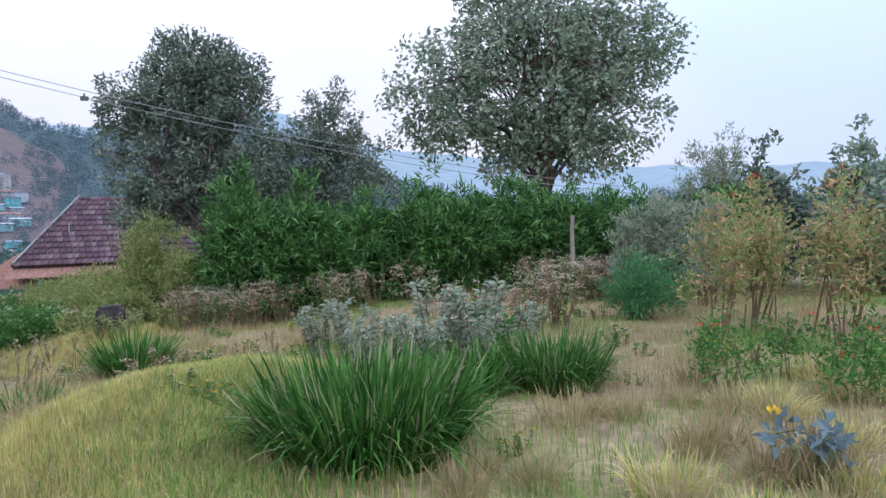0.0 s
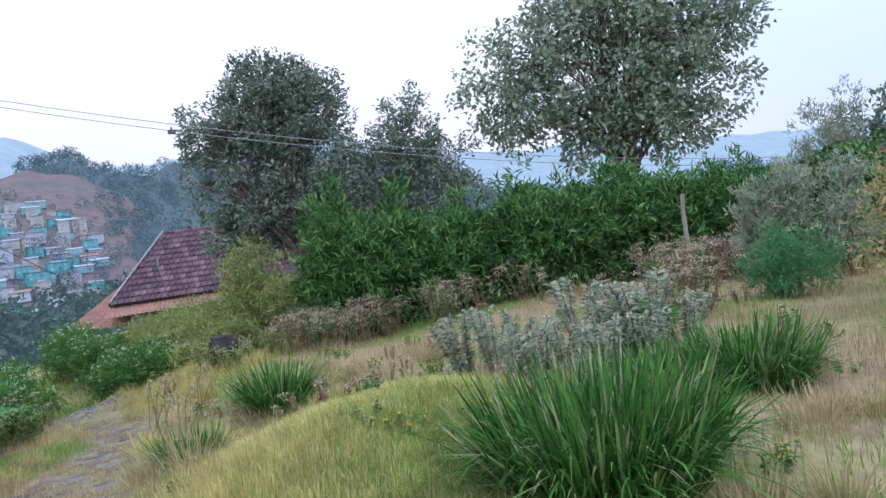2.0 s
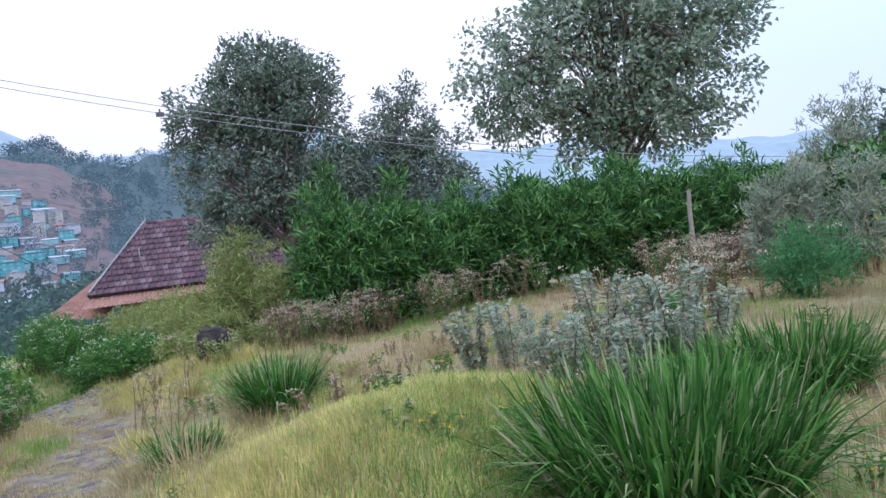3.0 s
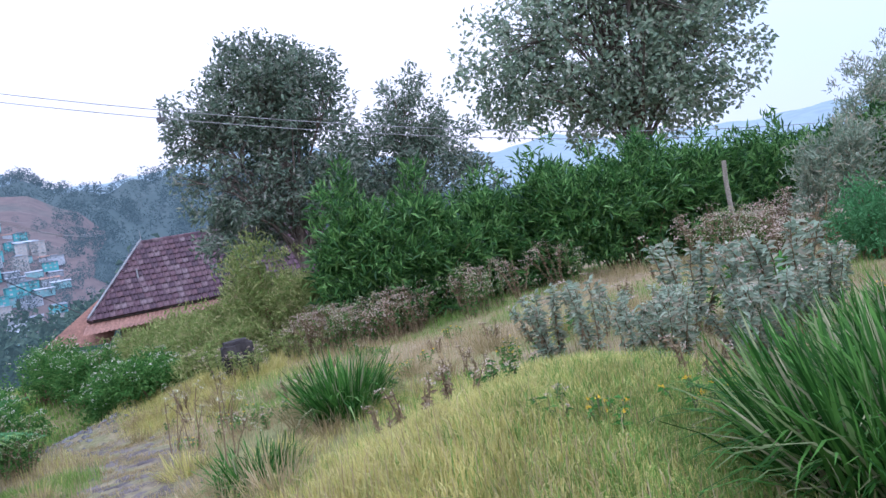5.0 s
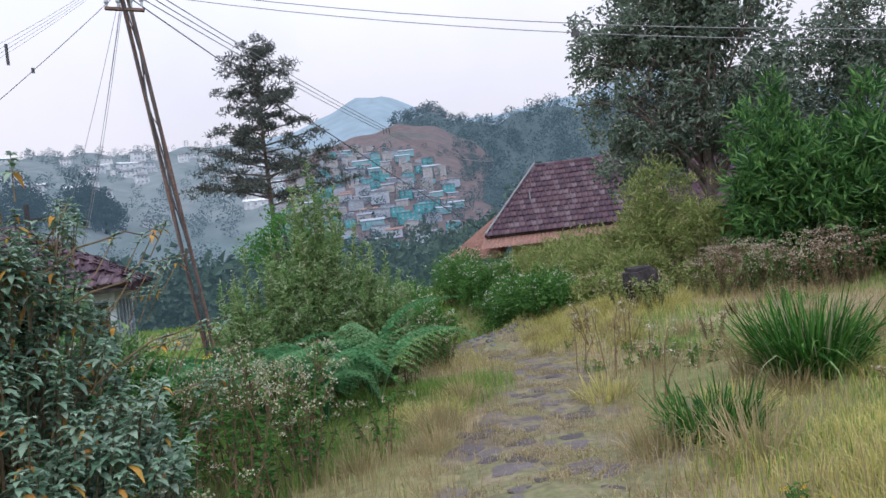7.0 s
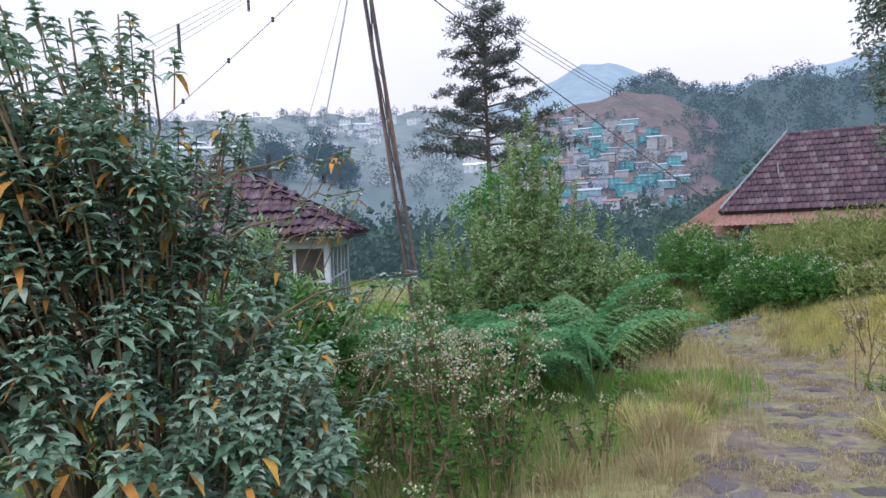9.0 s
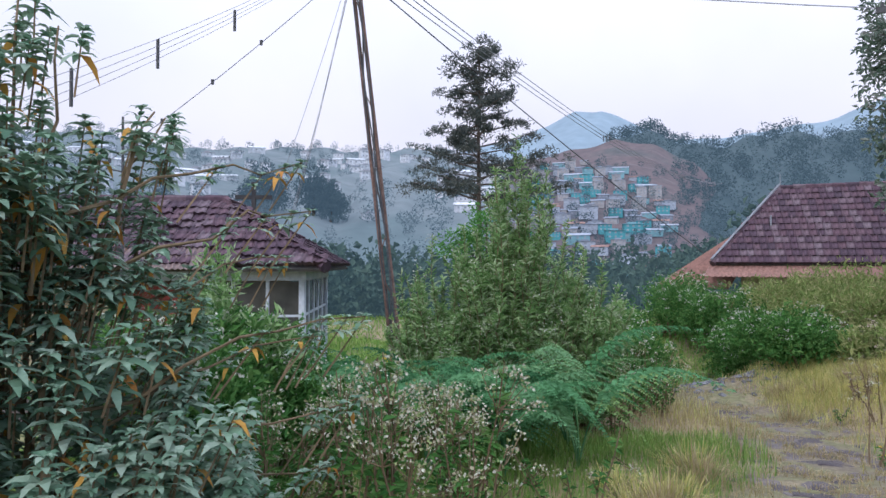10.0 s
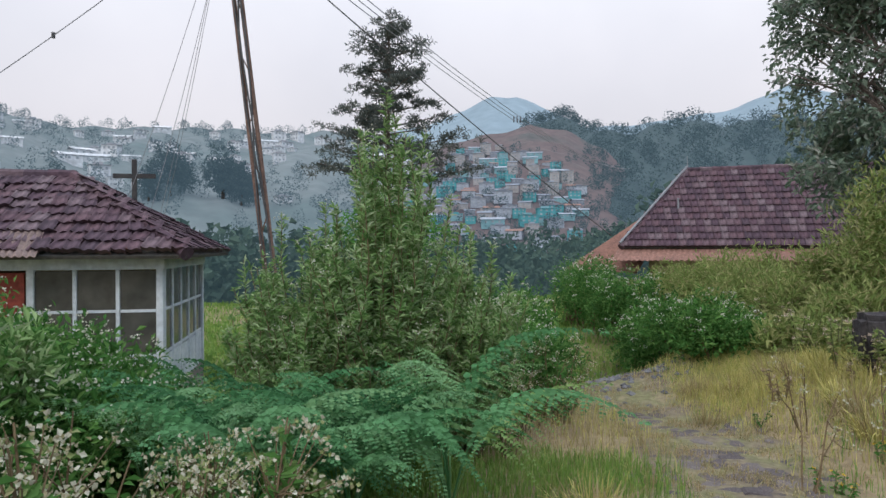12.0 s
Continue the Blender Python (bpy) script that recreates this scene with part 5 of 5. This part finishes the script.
for x, y, w, h in ((-8.3, 18.9, .9, 1.3), (-9.6, 19.6, 1.0, 1.35), (-11.0, 21.0, 1.1, 1.6), (-9.0, 17.6, .8, .9), (-7.6, 16.6, .7, .9), (-12.3, 22.2, 1.1, 1.7), (-10.4, 18.6, .8, .9), (-8.1, 15.6, .5, .6), (-10.2, 20.6, 1.0, 1.6), (-13.4, 23.2, 1.1, 1.7)):
    shrub("airy_shrub", "low feathery yellow-green shrub on the bank", on_land(x, y), bushy(w, h * 1.15, 7, .3), 150, 22, "airy_leaf", .14, thin=.22, lift=.7, group="shrubs on the bank")
ferns = [fern("fern", "green bracken fern with feathery arching fronds", 9, 1.05), fern("fern", "green bracken fern with feathery arching fronds", 8, .9), fern("fern", "green bracken fern with feathery arching fronds", 7, 1.15)]
scatter(ferns, [(-8.75, 8.15), (-9.35, 8.55), (-9.0, 9.3), (-9.2, 7.7), (-9.9, 8.2), (-8.5, 8.8), (-10.3, 7.6), (-9.6, 9.1), (-10.9, 8.3)], "bracken beside the path", .95, 1.3)
white = [weed("flowering_weed", "tall weed with clusters of small white flowers", .95, 5, "weed_leaf", "white_flower", heads=14, leaf_count=170), weed("flowering_weed", "tall weed with clusters of small white flowers", .75, 6, "weed_leaf", "white_flower", heads=14, leaf_count=160),
         weed("flowering_weed", "tall weed with clusters of small white flowers", 1.1, 4, "weed_leaf", "white_flower", heads=12, leaf_count=170)]
scatter(white, [(-7.7, 6.8), (-7.3, 6.3), (-7.9, 6.4), (-7.3, 7.3), (-8.6, 6.0), (-7.2, 5.6)] + jitter(-8.6, 5.6, -12.5, 7.6, 16, .4) + jitter(-9.4, 11.2, -12.5, 14.8, 16, .4) + jitter(-6.4, 4.6, -8.5, 6.0, 10, .3), "white-flowered weeds", .75, 1.15)
lone = [weed("dry_weed", "thin dry weed with pale flower heads", .75, 3, "dry_leaf", "white_flower", heads=9, leaf_count=18, leaf_size=.05)]
scatter(lone, [(-6.93, 11.07), (-6.0, 9.7), (-5.2, 8.6), (-7.4, 12.9), (-6.6, 12.1)], "dry weeds on the bank", .8, 1.1)
faded = [weed("faded_weed", "tall withered weed with cream seed heads", 1.25, 5, "weed_leaf", "white_flower", heads=26, leaf_count=170, head=.032, petal=.02, spread=.22, per_head=16), weed("faded_weed", "tall withered weed with cream seed heads", 1.1, 5, "weed_leaf", "white_flower", heads=24, leaf_count=180, head=.032, petal=.02, spread=.25, per_head=16)]
scatter(faded, [(-8.03, 6.99), (-8.3, 7.15), (-7.85, 6.8), (-8.1, 6.2), (-7.5, 6.5), (-9.3, 10.5), (-7.2, 5.9)], "withered weeds beside the path", .75, 1.1)
tufts = [weed("bank_weed", "yellowish leafy weed on the grassy bank", .6, 7, "airy_leaf", "dry_flower", heads=7, leaf_count=200, leaf_size=.08, head=.02, petal=.018, spread=.5, stem_material="green_stem")]
scatter(tufts, jitter(-6.6, 14.6, -9.6, 18.2, 16, .6) + jitter(-6.0, 15.8, -8.4, 17.6, 10, .5) + jitter(-6.7, 13.6, -7.4, 15.3, 6, .3), "leafy weeds on the bank", .7, 1.3)
dry = [weed("seeding_weed", "brown seeding weed with pale fluffy heads", 1.25, 6, "dry_leaf", "dry_flower", heads=26, leaf_count=220, head=.05, petal=.026), weed("seeding_weed", "brown seeding weed with pale fluffy heads", 1.05, 7, "dry_leaf", "dry_flower", heads=30, leaf_count=240, head=.05, petal=.026),
       weed("seeding_weed", "seeding weed with whitish flower clusters", 1.0, 6, "weed_leaf", "white_flower", heads=26, leaf_count=260, head=.05, petal=.026)]
scatter(dry, jitter(-5.8, 15.6, -1.0, 16.0, 26, .45) + jitter(1.4, 15.2, 4.2, 15.6, 22, .45) + jitter(1.2, 11.2, 2.0, 12.0, 6, .3), "seeding weeds before the hedge", .8, 1.1)
grey = [weed("silvery_weed", "silvery grey-green weed with soft leaves", 1.0, 7, "silver_leaf", "dry_flower", heads=10, leaf_count=560, leaf_size=.1, head=.025, spread=.4), weed("silvery_weed", "silvery grey-green weed with soft leaves", .85, 8, "silver_leaf", "dry_flower", heads=10, leaf_count=560, leaf_size=.1, head=.025, spread=.48)]
scatter(grey, [(-1.1, 8.4), (-.8, 8.0), (-.5, 8.6), (-.2, 8.0), (.1, 8.7), (-.7, 9.2), (-.2, 9.4), (.3, 9.4), (-1.3, 9.2), (.5, 8.0), (-1.0, 9.9), (-.1, 7.6), (.4, 8.4), (-.4, 7.5), (.9, 8.7), (-1.7, 9.6)], "silvery weeds in the grass", .65, 1.25)

for x, y, h in ((-10.6, 6.35, 2.1), (-11.0, 6.6, 1.7), (-10.3, 6.75, 1.4)):
    shrub("leafy_sapling", "slender bright green sapling before the bungalow", on_land(x, y), [((0, 0, h * .55), (h * .12, h * .12, h * .42)), ((.08, .05, h * .82), (h * .07, h * .07, h * .2)), ((-.12, 0, h * .4), (h * .12, h * .12, h * .25))], 70, 22, "bush_leaf", .1, thin=.3, lift=.7, spread=.09, stem_material="green_stem", group="saplings by the bungalow")

# ---- old stump, post, gravel ----
stump = thing("stone_stump", on_land(-7.0, 14.45, .1), "dark weathered stone marker block on the bank", "stone block", turn=30)
bm = bmesh.new()
bmesh.ops.create_cube(bm, size=1.0)
bmesh.ops.scale(bm, vec=(.55, .45, .8), verts=bm.verts)
bmesh.ops.translate(bm, vec=(0, 0, .25), verts=bm.verts)
bmesh.ops.bevel(bm, geom=bm.edges[:], offset=.06, segments=2, affect="EDGES")
bmesh.ops.subdivide_edges(bm, edges=bm.edges[:], cuts=2, use_grid_fill=True)
for v in bm.verts:
    v.co += Vector((noise.noise(v.co * 5), noise.noise(v.co * 5 + Vector((9, 0, 0))), noise.noise(v.co * 5 + Vector((0, 9, 0))))) * .05
part("block", bm, M["dark_stone"], stump)
for x, y in ((-7.45, 14.2), (-6.6, 14.15), (-7.0, 14.0), (-7.6, 14.6), (-6.5, 14.6)):
    grass_tuft("bank_tuft", "tuft of yellow-green grass round the stone block", on_land(x, y), .4, .42, 260, "mound_grass", .009, single=0)
post = thing("fence_post", on_land(3.05, 16.4), "grey weathered wooden fence post", "post", turn=10)
g = Geo()
add_tube(g, [(0, 0, -.3), (.01, 0, .8), (.02, .01, 1.6), (.05, 0, 2.0)], [.055, .052, .05, .047], 8)
part("shaft", g, M["grey_wood"], post)
g = Geo()
k = 1500
gxx, gyy = rng.normal(size=k) * .8 - 11.6, rng.normal(size=k) * .9 + 15.9
for x, y in zip(gxx, gyy):
    r = rng.uniform(.03, .09)
    v = unit(np.array([(1, 0, 0), (-1, 0, 0), (0, 1, 0), (0, -1, 0), (0, 0, 1), (0, 0, -1.0)]) + rng.normal(size=(6, 3)) * .2) * r * [1, 1, .6] + np.array(on_land(x, y, .02))
    g.add(v, [[0, 2, 4], [2, 1, 4], [1, 3, 4], [3, 0, 4], [2, 0, 5], [1, 2, 5], [3, 1, 5], [0, 3, 5]])
tagged(part("gravel", g, M["gravel"]), "dark loose gravel where the path drops away", "gravel", kind="stuff")

# ---- grass over the land ----


def grass_field(name, label, x, y, tall, width, material, lean=.45):
    keep = off_route(x, y) > .3 + rng.uniform(0, .6, len(x))
    x, y = x[keep], y[keep]
    p = np.stack([x, y, height(x, y) - .01], 1)
    k = len(x)
    h = tall * rng.uniform(.5, 1.25, k) * (0.75 + .35 * np.sin(x * 1.9 + 1) * np.sin(y * 1.6))
    a = rng.uniform(0, 2 * np.pi, k)
    bow = np.stack([np.cos(a), np.sin(a), np.zeros(k)], 1) * (h * rng.uniform(.1, 1, k) * lean)[:, None]
    g = Geo()
    g.add(*blades(p, h, width, bow))
    return tagged(part(name, g, M[material]), label, "grass", kind="stuff")


k = 230000
x, y = rng.uniform(-13, 9, k), -1.5 + 23 * rng.uniform(0, 1, k) ** 1.2
patch = np.sin(x * .9 + .4) * np.sin(y * .8 + 1.2) + .6 * np.sin(x * 2.3 + y * 1.1) * np.sin(y * 2.7 - x * .6) + rng.normal(size=k) * .3
patch += 1.1 * np.exp(-((x + 6.6) ** 2 / 1.6 + (y - 7.2) ** 2 / 5))
thick = np.sin(x * 3.1 + 2 * np.sin(y * 1.3)) * np.sin(y * 3.4 + np.sin(x * 1.7)) + rng.normal(size=k) * .5
x, y, patch = x[thick > -.75], y[thick > -.75], patch[thick > -.75]
dry_zone, straw = patch > -.3, patch > .55
grass_field("straw_grass", "tall bleached straw-coloured grass in tufts", x[straw], y[straw], .34, .005, "dry_grass", .6)
grass_field("dry_grass", "fine dry tan grass over the bank", x[dry_zone & ~straw], y[dry_zone & ~straw], .2, .006, "dry_grass")
grass_field("green_grass", "short green grass between the dry patches", x[~dry_zone], y[~dry_zone], .2, .007, "green_grass")
k = 60000
grass_field("mound_grass", "soft yellow-green grass on the low mound", rng.normal(size=k) * .75 - 2.35, rng.normal(size=k) * 1.25 + 6.0, .2, .005, "mound_grass", .7)
k = 45000
grass_field("verge_grass", "lush green grass under the weeds", rng.uniform(-13, -7.2, k), rng.uniform(3.5, 11, k), .22, .008, "green_grass")
k = 30000
grass_field("bank_grass", "yellow-green grass on the bank below the stump", rng.normal(size=k) * 1.0 - 8.2, rng.normal(size=k) * 1.6 + 15.6, .26, .007, "mound_grass", .6)

k = 70000
lawn_x = -11 - 33 * rng.uniform(0, 1, k) ** 1.5
grass_field("far_lawn", "rough green grass beside the bungalow", lawn_x, 9 + rng.uniform(0, 1, k) * (15 + (-11 - lawn_x) * .7), .3, .024, "green_grass", .6)
for x, y, w, h in ((-14.3, 12.6, .8, 1.1), (-15.6, 13.6, .8, 1.2), (-16.6, 15.4, .9, 1.3), (-14.0, 14.6, .7, .9), (-20.5, 17.5, 1.3, 1.9), (-23.5, 20.5, 1.5, 2.2), (-19.0, 19.5, 1.2, 1.5)):
    shrub("garden_bush", "green garden bush on the slope by the pole", on_land(x, y), bushy(w, h, 7, .36), 200, 22, "bush_leaf", .12, stems=12, thin=.4, lift=.4, group="garden bushes")
shrub("yellow_bush", "small bush with yellow and orange blossom by the pole", on_land(-16.2, 12.9), bushy(.5, .9, 5, .36), 90, 18, "bright_leaf", .09, stems=8, thin=.4, flowers="yellow_flower", flower_count=26, flower_size=.05)
k = 40000
far_d, far_a = rng.uniform(18, 75, k), np.radians(rng.uniform(18, 75, k))
grass_field("valley_grass", "rough green grass down the valley side", HOME[0] - np.sin(far_a) * far_d, HOME[1] + np.cos(far_a) * far_d, .45, .09, "green_grass", .7)
k = 16000
grass_field("mound_side_grass", "fresh green grass on the side of the mound", rng.normal(size=k) * .55 - 1.5, rng.normal(size=k) * .8 + 5.3, .22, .007, "green_grass", .6)
k = 34000
xy = route(rng.uniform(0, 1, k)) + rng.normal(size=(k, 2)) * .55
xy = xy[np.sin(xy[:, 0] * 4.1 + np.sin(xy[:, 1] * 2.3)) * np.sin(xy[:, 1] * 6.2 + 1) + rng.normal(size=len(xy)) * .25 > .1]
g = Geo()
g.add(*blades(np.stack([xy[:, 0], xy[:, 1], height(xy[:, 0], xy[:, 1])], 1), rng.uniform(.03, .1, len(xy)), .007, rng.normal(size=(len(xy), 3)) * [.05, .05, 0]))
tagged(part("path_grass", g, M["dry_grass"]), "thin worn grass growing through the path", "grass", kind="stuff")
herbs = [weed("low_herb", "low leafy herb growing in the dry grass", .24, 6, "weed_leaf", "dry_flower", leaf_size=.06, leaf_count=90, heads=2, head=.012, petal=.012, spread=.9, stem_material="green_stem"),
         weed("low_herb", "low brownish herb growing in the dry grass", .3, 5, "dry_leaf", "dry_flower", leaf_size=.05, leaf_count=80, heads=5, head=.02, petal=.015, spread=.7),
         weed("low_herb", "low bright green herb growing in the grass", .2, 7, "bright_leaf", "yellow_flower", leaf_size=.05, leaf_count=100, heads=1, head=.008, petal=.01, spread=1.0, stem_material="green_stem")]
scatter(herbs, jitter(-6, 12.5, 3, 12.5, 26, .9) + jitter(-3.4, 7.2, 2.6, 4.6, 16, .7) + jitter(-3.2, 9.5, -1.6, 12, 14, .6) + jitter(1.5, 9, 6, 7.5, 20, .8) + jitter(-5.0, 9.5, -8.2, 15.2, 14, .35), "low herbs in the grass", .7, 1.4)

# ---- stones in the path, last ----
def stone_mesh(seed):
    r = np.random.default_rng(seed)
    k = 8
    a = np.arange(k) * 2 * np.pi / k + r.normal(size=k) * .15
    rad = r.uniform(.75, 1.1, k)
    low = np.stack([np.cos(a) * rad, np.sin(a) * rad * .75, np.full(k, -.06)], 1)
    top = np.stack([np.cos(a) * rad * .86, np.sin(a) * rad * .64, r.uniform(.02, .05, k)], 1)
    g = Geo()
    v = np.concatenate([low, top, [[0, 0, .05]]])
    g.add(v, [[i, (i + 1) % k, k + (i + 1) % k] for i in range(k)] + [[i, k + (i + 1) % k, k + i] for i in range(k)] + [[k + i, k + (i + 1) % k, 2 * k] for i in range(k)])
    return g.mesh("stone", M["stone"])


stones = [stone_mesh(s) for s in range(6)]
for i in range(300):
    s = rng.uniform(0, .86)
    c = route(np.array(s)) + rng.normal(size=2) * .38
    k = rng.uniform(.04, .2)
    ob = new("stone", stones[i % 6])
    ob.parent = footpath
    ob.matrix_basis = pose(c[0], c[1], float(height(c[0], c[1])) + .012, rng.normal() * 3, rng.normal() * 3, rng.uniform(0, 360)) @ Matrix.Diagonal((k, k, min(k, .2) * 1.0, 1))
